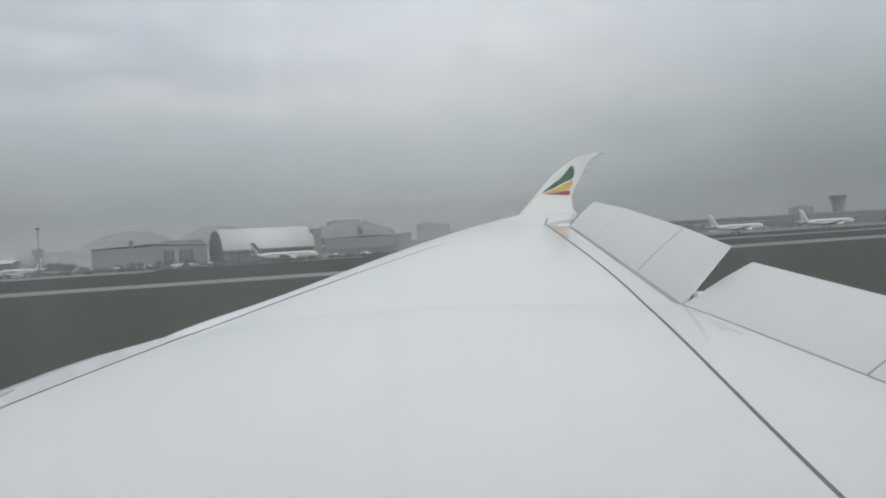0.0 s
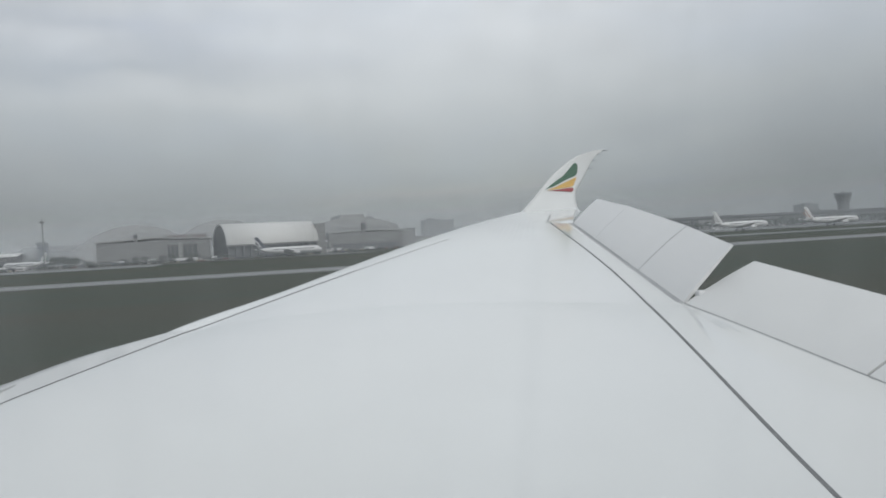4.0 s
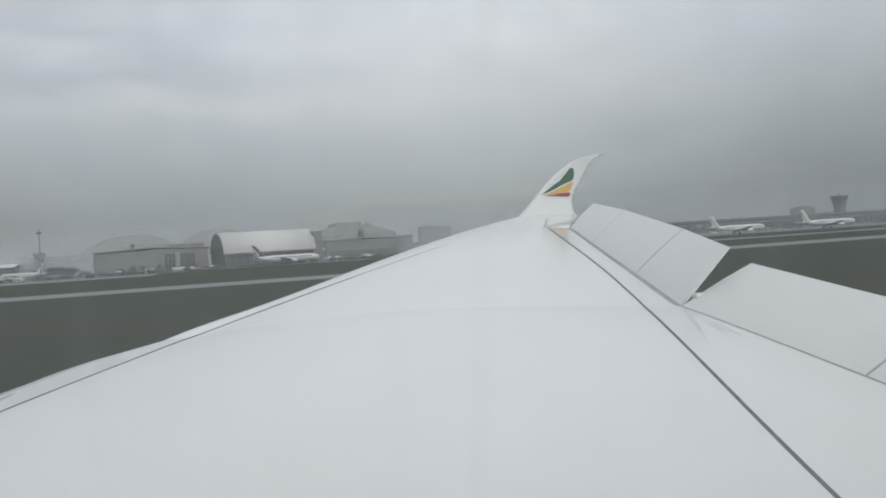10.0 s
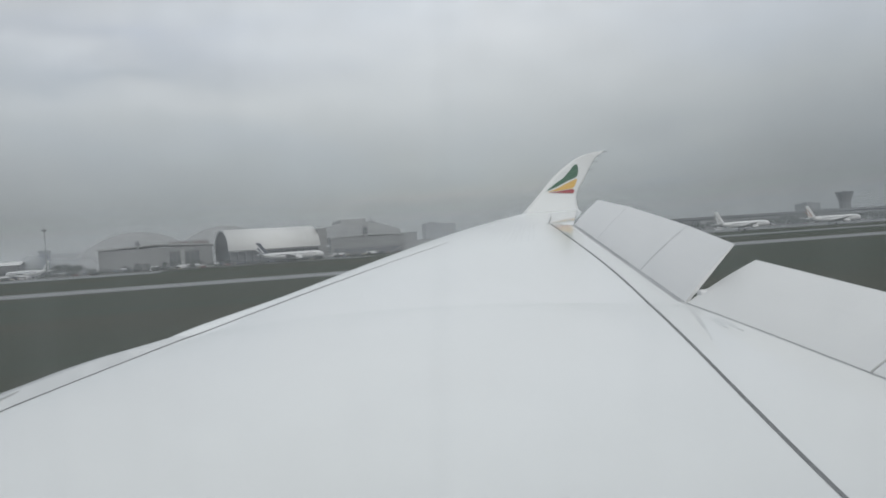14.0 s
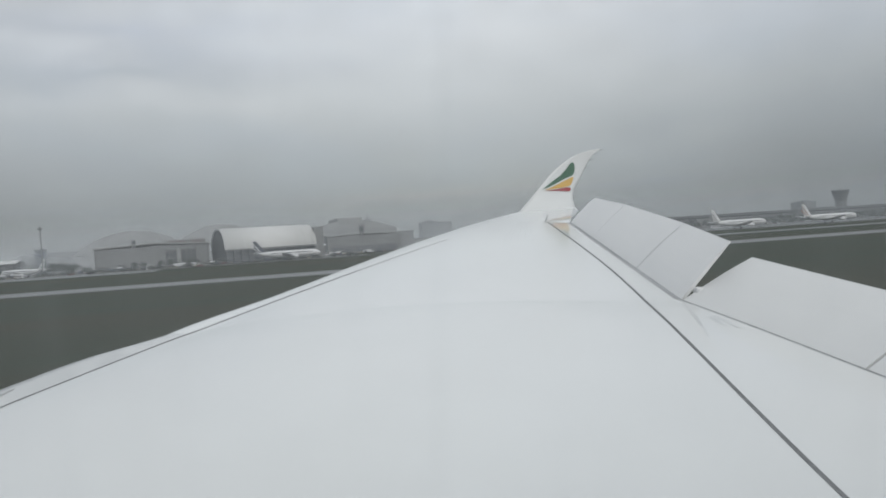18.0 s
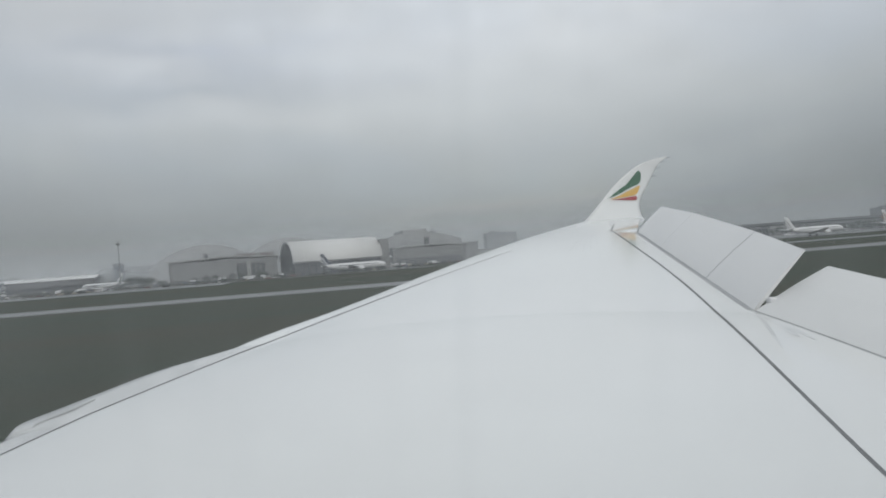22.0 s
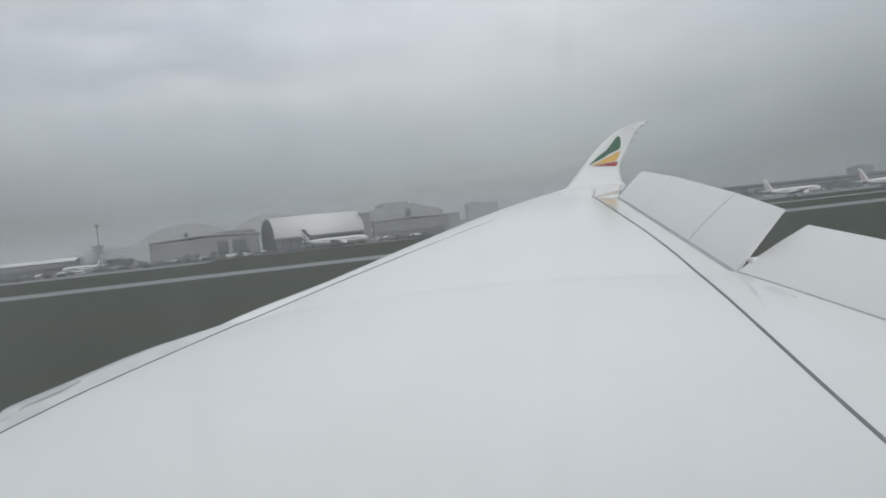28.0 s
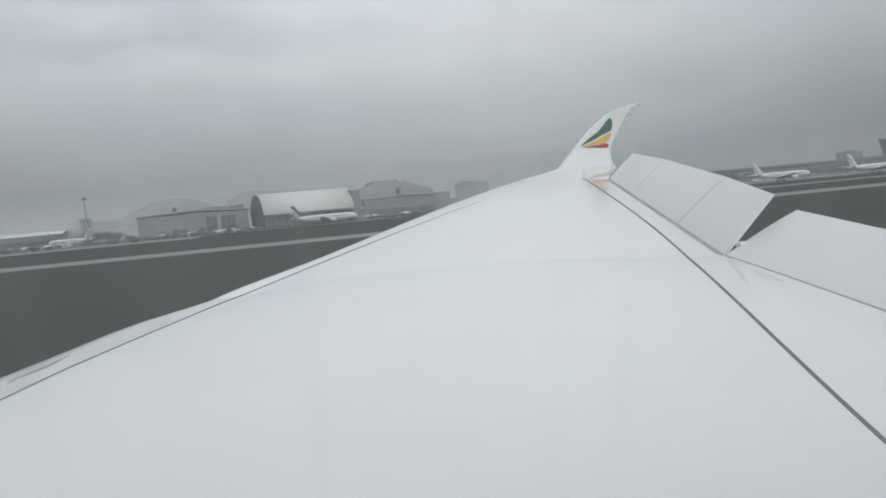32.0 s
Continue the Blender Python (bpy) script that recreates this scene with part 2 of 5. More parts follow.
# distance haze is put into this pale base colour of the far sheds
HAZY = material("haze_paled_sheet", (0.40, 0.405, 0.405), 0.8, 0, 0.1, 0.3, 0.3, 0.05)
DOOR_BLUE = material("blue_grey_door", (0.13, 0.14, 0.15), 0.5, 0, 0.2, 0.6, 0.3, 0.1)
BEIGE = material("city_plaster", (0.25, 0.25, 0.25), 0.8, 0, 0.2, 0.5, 0.5, 0.05, vary=0.45)
RAW = material("raw_concrete", (0.2, 0.205, 0.21), 0.85, 0, 0.25, 0.4, 0.5, 0.06, vary=0.4)
GLASS_DARK = material("dark_window_glass", (0.05, 0.055, 0.06), 0.12, 0, 0.1, 1.0)
WHITE = material("white_gloss_paint", (0.68, 0.685, 0.69), 0.35, 0, 0.05, 1.0, 0.1, 0.2)
NAVY = material("navy_tail_paint", (0.06, 0.07, 0.095), 0.35, 0, 0.1, 1.0)
RUBBER = material("tyre_rubber", (0.03, 0.03, 0.03), 0.8, 0, 0.2, 3.0)
VENT = material("dark_vent_cowl", (0.08, 0.09, 0.09), 0.6, 0, 0.2, 1.0)
STEEL = material("galvanised_steel", (0.22, 0.225, 0.23), 0.5, 0.4, 0.2, 2.0)
BARK = material("bark", (0.09, 0.07, 0.055), 0.9, 0, 0.4, 3.0)
LEAF = material("dark_leaves", (0.105, 0.12, 0.105), 0.8, 0, 0.5, 0.6, 0.4, 0.2)
CARS = [material("off_white_van_paint", (0.45, 0.45, 0.44), 0.4, 0, 0.05, 1.0), material("silver_car_paint", (0.42, 0.43, 0.44), 0.3, 0.3, 0.05, 1.0), material("beige_van_paint", (0.42, 0.39, 0.32), 0.4, 0, 0.05, 1.0), material("dark_car_paint", (0.06, 0.065, 0.07), 0.3, 0, 0.05, 1.0), material("maroon_car_paint", (0.2, 0.1, 0.09), 0.4, 0, 0.05, 1.0)]
SIGN_RED = material("faded_red_sign_paint", (0.16, 0.115, 0.115), 0.6, 0, 0.2, 2.0)
TANK = material("dark_blue_tank", (0.10, 0.125, 0.155), 0.5, 0, 0.2, 1.0, 0.3, 0.3)


# ---- mesh helpers ----
ALONG = 94.5  # how far the airfield lies aft of the wing


FAR = 1.4  # the hangar line and all beyond it lie this much further off than the plan's figures
FAR_Y = 398
GROWN = {"hangar", "shed", "building", "depot", "tower", "mast", "crane", "tree"}


def spot(x, y, z, *turn):
    k = FAR if y >= FAR_Y else 1.0
    return pose((x + ALONG) * k, y * k, z, *turn)


def part(name, bm, mat, parent=None, label="", smooth=False):
    me = bpy.data.meshes.new(name)
    bmesh.ops.recalc_face_normals(bm, faces=bm.faces)
    bm.to_mesh(me)
    bm.free()
    for p in me.polygons:
        p.use_smooth = smooth
    me.materials.append(mat)
    ob = new(name, me)
    ob.parent = parent
    if label:
        ob["label"] = label
    return ob


def thing(name, place, label, category, group="", kind="", turn=0.0):
    ob = new(name)
    k = FAR if place[1] >= FAR_Y and category in GROWN else 1.0
    ob.matrix_basis = spot(*place, 0, 0, turn) @ Matrix.Diagonal((k, k, k, 1))
    return tagged(ob, label, category, group, kind)


def box(bm, x0, x1, y0, y1, z0, z1, bevel=0.0):
    v = [bm.verts.new(p) for p in ((x0, y0, z0), (x1, y0, z0), (x1, y1, z0), (x0, y1, z0), (x0, y0, z1), (x1, y0, z1), (x1, y1, z1), (x0, y1, z1))]
    fs = [bm.faces.new([v[i] for i in q]) for q in ((3, 2, 1, 0), (4, 5, 6, 7), (0, 1, 5, 4), (1, 2, 6, 5), (2, 3, 7, 6), (3, 0, 4, 7))]
    if bevel:
        es = {e for f in fs for e in f.edges}
        bmesh.ops.bevel(bm, geom=list(es), offset=bevel, segments=2, affect="EDGES", profile=0.5)
    return bm


def boxes(*args, bevel=0.0):
    bm = bmesh.new()
    for a in args:
        box(bm, *a, bevel=bevel)
    return bm


def tube(bm, rings, n=16, caps=True):
    """A skin over rings of (centre, radius_u, radius_w, axis_u, axis_w)."""
    made = []
    for c, ru, rw, au, aw in rings:
        c, au, aw = Vector(c), Vector(au), Vector(aw)
        made.append([bm.verts.new(c + au * (ru * math.cos(2 * math.pi * i / n)) + aw * (rw * math.sin(2 * math.pi * i / n))) for i in range(n)])
    for a, b in zip(made, made[1:]):
        for i in range(n):
            bm.faces.new((a[i], a[(i + 1) % n], b[(i + 1) % n], b[i]))
    if caps:
        bm.faces.new(made[0][::-1])
        bm.faces.new(made[-1])
    return bm


def pole(x, y, z0, z1, r0, r1, n=10):
    return tube(bmesh.new(), [((x, y, z0), r0, r0, (1, 0, 0), (0, 1, 0)), ((x, y, z1), r1, r1, (1, 0, 0), (0, 1, 0))], n)


def skin(bm, grid, close=False):
    vs = [[bm.verts.new(p) for p in row] for row in grid]
    for a, b in zip(vs, vs[1:]):
        for i in range(len(a) - 1):
            bm.faces.new((a[i], a[i + 1], b[i + 1], b[i]))
    return vs


def steps(a, b, n):
    return [a + (b - a) * i / (n - 1) for i in range(n)]


def along(points, v):
    """A point on a smooth line through a few points, v from 0 to 1."""
    k = v * (len(points) - 1)
    i = min(int(k), len(points) - 2)
    f = k - i
    p = [Vector(points[max(0, min(len(points) - 1, i + j))]) for j in (-1, 0, 1, 2)]
    return 0.5 * (2 * p[1] + (p[2] - p[0]) * f + (2 * p[0] - 5 * p[1] + 4 * p[2] - p[3]) * f * f + (3 * p[1] - p[0] - 3 * p[2] + p[3]) * f ** 3)


# ---- ground ----
bm = bmesh.new()
xs = sorted(set([-4400, -3000, -2000, -1200, 1200, 2000, 3000, 4400] + list(range(-600, 900, 60))))
ys = sorted(set([-2500, -800, -300, 4400, 3400, 2200, 1500] + list(range(-120, 1000, 40))))
skin(bm, [[(x, y, 0) for y in ys] for x in xs])
ground = tagged(part("ground", bm, GRASS), "wet dull green airfield grass with brownish patches", "ground", kind="structure")


def strip(name, x0, x1, y0, y1, z, mat, label, category, n=24, grow=None):
    b = bmesh.new()
    k = grow or (FAR if y0 >= FAR_Y else 1.0)
    skin(b, [[((x + ALONG) * k, y0 * k, z), ((x + ALONG) * k, y1 * k, z)] for x in steps(x0, x1, n)])
    return tagged(part(name, b, mat), label, category, kind="structure")


strip("runway", -1500, 1500, -30, 30, 0.02, ASPHALT, "wet dark asphalt runway under the aircraft", "runway")
strip("taxiway_shoulder", -1500, 1500, 200, 236, 0.02, ASPHALT, "dark wet asphalt shoulder of the taxiway", "taxiway")
strip("taxiway", -1500, 1500, 208, 225, 0.04, CONCRETE, "pale wet concrete taxiway beside grass", "taxiway")
strip("far_taxiway_shoulder", -14, 1500, 356, 400, 0.02, ASPHALT, "dark wet asphalt shoulder of the far taxiway", "taxiway")
strip("far_taxiway", -14, 1500, 368, 386, 0.04, CONCRETE, "pale wet concrete taxiway before the far apron", "taxiway")
strip("apron", -900, -14, 412, 560, 0.02, APRON, "wet grey concrete apron before the hangars", "apron")
strip("apron_edge", -700, -128, 478, 572, 0.03, TAXI, "pale wet concrete edge of the hangar apron", "apron", grow=1.0)
strip("cargo_apron", -1500, -196, 574, 1110, 0.035, APRON, "wet grey concrete apron before the cargo sheds", "apron", grow=1.0)
strip("apron_far", 150, 1600, 430, 900, 0.02, APRON, "wet grey concrete apron at the terminal", "apron")
strip("apron_road", -14, 420, 452, 463, 0.05, CONCRETE, "pale concrete service road beyond the grass", "road")
strip("cross_taxiway", 22, 330, 572, 655, 0.03, CONCRETE, "pale wet concrete taxiway beyond the grass", "taxiway")

# ---- see-through pale sheets imitating rain haze over the airfield and before the city ----
def haze_sheet(name, radius, a0, a1, height, thick, label):
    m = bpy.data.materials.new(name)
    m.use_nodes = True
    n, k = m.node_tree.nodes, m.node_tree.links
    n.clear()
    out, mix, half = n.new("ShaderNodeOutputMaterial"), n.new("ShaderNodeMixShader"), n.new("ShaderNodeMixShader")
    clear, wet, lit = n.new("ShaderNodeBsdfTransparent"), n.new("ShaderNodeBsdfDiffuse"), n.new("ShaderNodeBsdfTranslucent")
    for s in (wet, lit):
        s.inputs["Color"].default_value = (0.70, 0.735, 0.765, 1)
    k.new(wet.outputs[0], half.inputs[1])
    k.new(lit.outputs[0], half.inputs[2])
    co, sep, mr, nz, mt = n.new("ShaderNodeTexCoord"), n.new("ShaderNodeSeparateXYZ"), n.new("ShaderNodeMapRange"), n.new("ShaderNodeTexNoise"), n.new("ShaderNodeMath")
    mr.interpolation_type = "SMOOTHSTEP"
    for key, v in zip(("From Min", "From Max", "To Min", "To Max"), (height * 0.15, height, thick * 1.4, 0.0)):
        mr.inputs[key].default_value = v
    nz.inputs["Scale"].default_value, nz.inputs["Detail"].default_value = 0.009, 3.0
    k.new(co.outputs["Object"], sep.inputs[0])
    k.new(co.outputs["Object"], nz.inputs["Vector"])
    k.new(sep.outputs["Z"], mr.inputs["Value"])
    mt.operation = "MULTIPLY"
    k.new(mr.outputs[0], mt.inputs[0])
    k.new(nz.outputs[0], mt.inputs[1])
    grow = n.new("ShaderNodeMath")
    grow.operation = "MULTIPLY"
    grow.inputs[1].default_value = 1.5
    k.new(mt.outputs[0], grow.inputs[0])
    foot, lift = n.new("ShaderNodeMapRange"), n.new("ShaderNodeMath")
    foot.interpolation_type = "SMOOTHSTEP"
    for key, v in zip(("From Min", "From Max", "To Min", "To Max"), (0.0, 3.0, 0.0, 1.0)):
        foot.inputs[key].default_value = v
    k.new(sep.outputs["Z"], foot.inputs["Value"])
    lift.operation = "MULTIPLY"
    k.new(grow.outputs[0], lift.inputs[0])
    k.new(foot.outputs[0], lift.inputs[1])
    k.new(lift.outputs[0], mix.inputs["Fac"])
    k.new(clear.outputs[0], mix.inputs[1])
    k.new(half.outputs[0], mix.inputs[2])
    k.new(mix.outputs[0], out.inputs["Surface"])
    b = bmesh.new()
    skin(b, [[(radius * math.sin(a), radius * math.cos(a), z) for z in (0.05, height)] for a in steps(a0, a1, 48)])
    ob = tagged(part(name, b, m), label, "backdrop", kind="structure")
    ob.visible_shadow = False
    return ob


# added sheets that veil what lies behind them, as haze would
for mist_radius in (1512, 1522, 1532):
    haze_sheet("haze_sheet_far", mist_radius, -0.75, 1.3, 105, 0.12, "thin pale sheet standing in for rain mist before the distant city")
haze_sheet("haze_sheet_low", 545, -0.9, 1.3, 56, 0.165, "thin pale sheet standing in for rain mist at the edge of the apron")
haze_sheet("haze_sheet_hangars", 862, -0.9, 0.42, 66, 0.30, "thin pale sheet standing in for rain mist behind the hangars")
haze_sheet("haze_sheet_near", 840, -0.36, 1.3, 63, 0.155, "thin pale sheet standing in for rain mist over the airfield")

# ---- the aircraft: fuselage, wing, winglet, raised ailerons and spoilers ----
EZ = EYE.z
KINK = 10.7
aircraft = thing("airliner", (-ALONG, 0, 0), "white wide-body airliner with raised spoilers and a curved winglet", "aircraft")


def lead_x(y):
    return -7.926 + 0.687 * y


def lead_z(y):
    return EZ - 0.00202 * y * y + 0.18783 * y - 2.73172


def trail_x(y):
    if y < KINK:
        return 6.31 + 0.05 * y
    if y < 20.3:
        return 6.845 + 0.282 * (y - KINK)
    return y * (0.4706 + 0.00091 * (y - 20.3))


def trail_z(y):
    if y < 20.3:
        return EZ - 0.0002 * y * y + 0.15359 * y - 2.73877
    return EZ + y * (0.0146 + 0.00267 * (y - 20.3))


EYE_AT = Vector((0.0, 0.0, EZ))
TIP_Y, TIP_IN = 24.3, 20.3


def bend_at(y):
    """The slight dip of the skin towards the station where the spoilers end."""
    return 0.028 * math.exp(-max(0.0, 10.6 - y)) * max(0.0, 1 - max(0.0, y - 10.6) / 12)


def skin_at(y, u):
    c = trail_x(y) - lead_x(y)
    camber = c * 0.03 * math.sin(math.pi * u ** 0.8) * (1 if y < 17 else 0.5 + 0.5 * math.cos(math.pi * min(1, (y - 17) / 10.3)))
    nose = -0.05 * max(0, 1 - u / 0.02) ** 2 + 0.088 * math.exp(-((y - 10.7) / (0.5 if y < 10.7 else 1.5)) ** 2) * max(0, 1 - u / 0.05)
    swell = 0.009 * math.exp(-((y - 19.0) / 1.3) ** 2) * min(1, max(0, (u - 0.25) / 0.35))
    return Vector((lead_x(y) + c * u, y, (1 - u) * lead_z(y) + u * trail_z(y) + camber + nose - bend_at(y) + swell))


def wing_at(y, u):
    """The wing's upper skin at a span station y and a chord fraction u; outboard of TIP_IN the tip is raked and rises steeply."""
    if y <= TIP_IN:
        return skin_at(y, u)
    k = min(1.0, (y - TIP_IN) / (TIP_Y - TIP_IN))
    far = TIP_IN + k * (27.3 - TIP_IN)
    blend = 0.7 * (1 - u) - 0.85 * u ** 2.5
    out = TIP_IN + (TIP_Y - TIP_IN) * k * (1 + blend * (1 - k))
    return EYE_AT + (skin_at(far, u) - EYE_AT) * (out / far)


def tip_y(far):
    """The span station that the raked tip has in place of a straight wing's station."""
    return TIP_IN + (far - TIP_IN) * (TIP_Y - TIP_IN) / (27.3 - TIP_IN) if far > TIP_IN else far


def wing_low(y, u):
    far = min(y, TIP_IN)
    c = (trail_x(far) - lead_x(far)) * (1 if y < TIP_IN else 1 - 0.5 * (y - TIP_IN) / (TIP_Y - TIP_IN))
    p = wing_at(y, u)
    p.z -= 0.05 + c * 0.115 * (math.sqrt(max(u, 0)) * (1 - u) * 1.9)
    return p


US = [0, 0.004, 0.01, 0.02, 0.035, 0.05, 0.08] + steps(0.12, 0.60, 14) + steps(0.61, 1.0, 60)
YS = sorted(steps(0.12, TIP_IN, 80) + steps(20.4, TIP_Y, 26) + [9.9, 10.2, 10.4, 10.55, 10.62])
bm = bmesh.new()
upper = skin(bm, [[wing_at(y, u) for u in US] for y in YS])
lower = skin(bm, [[wing_low(y, u) for u in US] for y in YS])
for j in range(len(YS) - 1):
    bm.faces.new((upper[j][0], upper[j + 1][0], lower[j + 1][0], lower[j][0]))
skin(bm, [[wing_at(y, 1.0), wing_low(y, 1.0)] for y in YS])
wing = part("wing", bm, WING, aircraft, "smooth glossy white swept wing", True)


def ribbon(name, pts, width, mat, parent, lift=0.006, label="", taper=None):
    """A narrow line laid on the skin; taper gives the width along it."""
    b = bmesh.new()
    rows = []
    for i, p in enumerate(pts):
        d = (pts[min(i + 1, len(pts) - 1)] - pts[max(i - 1, 0)]).normalized()
        s = d.cross(Vector((0, 0, 1))).normalized() * width / 2 * (taper(i / (len(pts) - 1)) if taper else 1)
        up = Vector((0, 0, lift))
        rows.append([p - s - up, p - s + up, p + s + up, p + s - up])
    skin(b, rows)
    return part(name, b, mat, parent, label)


def fraction(x, y):
    return (x - lead_x(y)) / (trail_x(y) - lead_x(y))


def slat_line(y):
    """The seam behind the slats, as a chord fraction."""
    if y < 8.35:
        back = 0.235 + 0.137 * (8.35 - y)
    elif y < 10.4:
        back = 0.235 + 0.049 * (y - 8.35)
    else:
        back = 0.335 + 0.1 * (y - 10.4)
    return back / (trail_x(y) - lead_x(y))


for y0, y1, wide in ((2.0, 11.0, 0.017), (11.0, 13.5, 0.021), (13.5, 14.2, 0.017)):
    ribbon("slat_seam", [wing_at(y, slat_line(y)) for y in steps(y0, y1, 60)], wide, SEAM, wing)
ribbon("slat_seam", [wing_at(y, slat_line(y)) for y in steps(14.2, 17.5, 40)], 0.015, SEAM_GREY, wing, taper=lambda f: 1 - 0.8 * f)


def seam_x(y):
    return 2.80457 + 0.129106 * y + 0.0378291 * y ** 2 - 0.002488 * y ** 3 + 0.000051206 * y ** 4 + bend_at(y)


ribbon("spoiler_seam", [wing_at(y, fraction(seam_x(y), y)) for y in steps(0.5, 20.28, 180)] + [wing_at(tip_y(20.4), fraction(seam_x(20.4), 20.4))], 0.038, SEAM, wing)
ribbon("hinge_seam", [wing_at(y, 0.988) for y in steps(10.75, 20.2, 40)], 0.10, HINGE_GREY, wing)
ribbon("hinge_seam", [wing_at(y, 0.997) for y in steps(0.5, 10.7, 40)], 0.035, SEAM_GREY, wing)
# the wet panel aft of the seam is glossier than the rest of the skin
wing.data.materials.append(WING_AFT)
for p in wing.data.polygons:
    y = p.center.y
    edge = seam_x(y) if y < TIP_IN else 8.84 + 0.40 * (y - TIP_IN)
    if p.normal.z > 0.3 and p.center.x > edge:
        p.material_index = 1
ribbon("tip_seam", [wing_at(tip_y(y), fraction(8.84 + 0.464 * (y - 20.4), y)) for y in steps(20.4, 24.6, 12)], 0.03, SEAM, wing)


def raised(name, y0, y1, chords, angles, parent, mat, gap=0.02, slant=(0.0, 0.0), seal=0.0):
    """A hinged panel, lifted about the trailing edge between two span stations."""
    a, b = wing_at(y0 + gap, 1.0), wing_at(y1 - gap, 1.0)
    e = (b - a).normalized()
    flat = e.cross(Vector((0, 0, 1))).normalized()
    up = flat.cross(e).normalized()
    if up.z < 0:
        up = -up
    bmx = bmesh.new()
    n = 12
    top, low = [], []
    for i in range(n + 1):
        f = i / n
        h = a.lerp(b, f)
        c, g = chords[0] + (chords[1] - chords[0]) * f, radians(angles[0] + (angles[1] - angles[0]) * f)
        way = flat * math.cos(g) + up * math.sin(g) + e * ((slant[0] + (slant[1] - slant[0]) * f) / c)
        nor = up * math.cos(g) - flat * math.sin(g)
        top.append([h + way * (c * k) + nor * (0.025 * math.sin(math.pi * k)) for k in (0.0, 0.1, 0.3, 0.6, 0.85, 1.0)])
        low.append([h + way * (c * k) - nor * (0.035 * (1 - k) + 0.012) for k in (0.0, 0.1, 0.3, 0.6, 0.85, 1.0)])
    t, l = skin(bmx, top), skin(bmx, low)
    for j in range(n):
        bmx.faces.new((t[j][0], l[j][0], l[j + 1][0], t[j + 1][0]))
        bmx.faces.new((t[j][-1], t[j + 1][-1], l[j + 1][-1], l[j][-1]))
    for j in (0, n):
        for k in range(5):
            bmx.faces.new((t[j][k], t[j][k + 1], l[j][k + 1], l[j][k]))
    if seal:
        b = bmesh.new()
        skin(b, [[p - up * 0.003 - e * seal, p - up * 0.003 + e * (2 * gap + seal)] for p in top[n]])
        part("joint_seal", b, SEAM, parent)
    return part(name, bmx, mat, parent, "", False)


raised("aileron", 10.78, 13.40, (1.14, 1.155), (48, 47), wing, FLAP, 0.016, (0.0, -0.40), 0.03)
raised("aileron", 13.40, 17.3, (1.155, 1.075), (47, 45.6), wing, FLAP, 0.011, (-0.40, -0.20))
raised("aileron", 17.3, 20.2, (1.075, 0.935), (45.6, 43.5), wing, FLAP, 0.002, (-0.20, 0.0))
raised("spoiler", 7.0, 10.74, (1.25, 1.31), (28, 26.5), wing, PANEL)
raised("spoiler", 3.5, 7.0, (1.23, 1.25), (28, 28), wing, PANEL)
raised("spoiler", 0.5, 3.5, (1.21, 1.23), (28, 28), wing, PANEL)

# hinge bracket in the gap, and oil streaks forward of it
bracket_at = wing_at(10.6, 1.0)
part("hinge_bracket", boxes((bracket_at.x + 0.20, bracket_at.x + 0.36, 10.62, 10.76, bracket_at.z + 0.10, bracket_at.z + 0.20), bevel=0.03), WHITE, wing)
ribbon("oil_streak", [wing_at(y, fraction(6.76 - 0.487 * (10.6 - y), y)) for y in steps(10.55, 8.4, 12)], 0.09, SMEAR, wing, 0.002, taper=lambda f: 0.1 + 0.95 * math.sin(math.pi * (0.15 + 0.82 * f)))
for side, wide in ((0.0, 0.16), (0.16, 0.10)):
    ribbon("oil_streak", [wing_at(y, fraction(6.72 + side * (10.4 - y) / 1.5 - 0.28 * (10.4 - y), y)) for y in steps(10.2, 9.0 - side, 10)], wide, SMEAR, wing, 0.005, taper=lambda f: 0.1 + 0.95 * math.sin(math.pi * (0.15 + 0.82 * f)))

for y0, u0, ln, wd in ((22.4, 0.12, 0.7, 0.03), (23.4, 0.16, 0.8, 0.035), (24.2, 0.12, 0.6, 0.03), (21.4, 0.09, 0.7, 0.03)):
    ribbon("rain_mark", [wing_at(tip_y(y0 + ln * f), u0 + 0.03 * math.sin(3 * f)) for f in steps(0, 1, 6)], wd, STREAK, wing, 0.003)
specks = random.Random(3)
for k in range(22):
    y0, u0, ln = specks.uniform(20.0, 25.0), specks.uniform(0.06, 0.24), specks.uniform(0.08, 0.34)
    ribbon("rain_speck", [wing_at(tip_y(y0 + ln * f), u0 + 0.015 * f * specks.choice((-1, 1))) for f in (0, 1)], specks.uniform(0.012, 0.03), RAIN, wing, 0.003)
# fan of greyer streaks painted for wavy ripple reflections, running in from the winglet root
for k in range(9):
    f = k / 8
    y0, u0, y1, u1 = 20.0 + 2.0 * min(1, f * 1.6), 0.373 + 0.293 * f, 17.3 - 1.2 * math.sin(math.pi * f), 0.428 + 0.234 * f
    path = [wing_at(tip_y(y0 + (y1 - y0) * g), u0 + (u1 - u0) * g + 0.004 * math.sin(7 * g + k)) for g in steps(0, 1, 14)]
    ribbon("rain_rivulet", path, specks.uniform(0.08, 0.13), REFLECT_STREAK, wing, 0.0015, taper=lambda f: math.sin(math.pi * (0.04 + 0.94 * f)) ** 0.7)

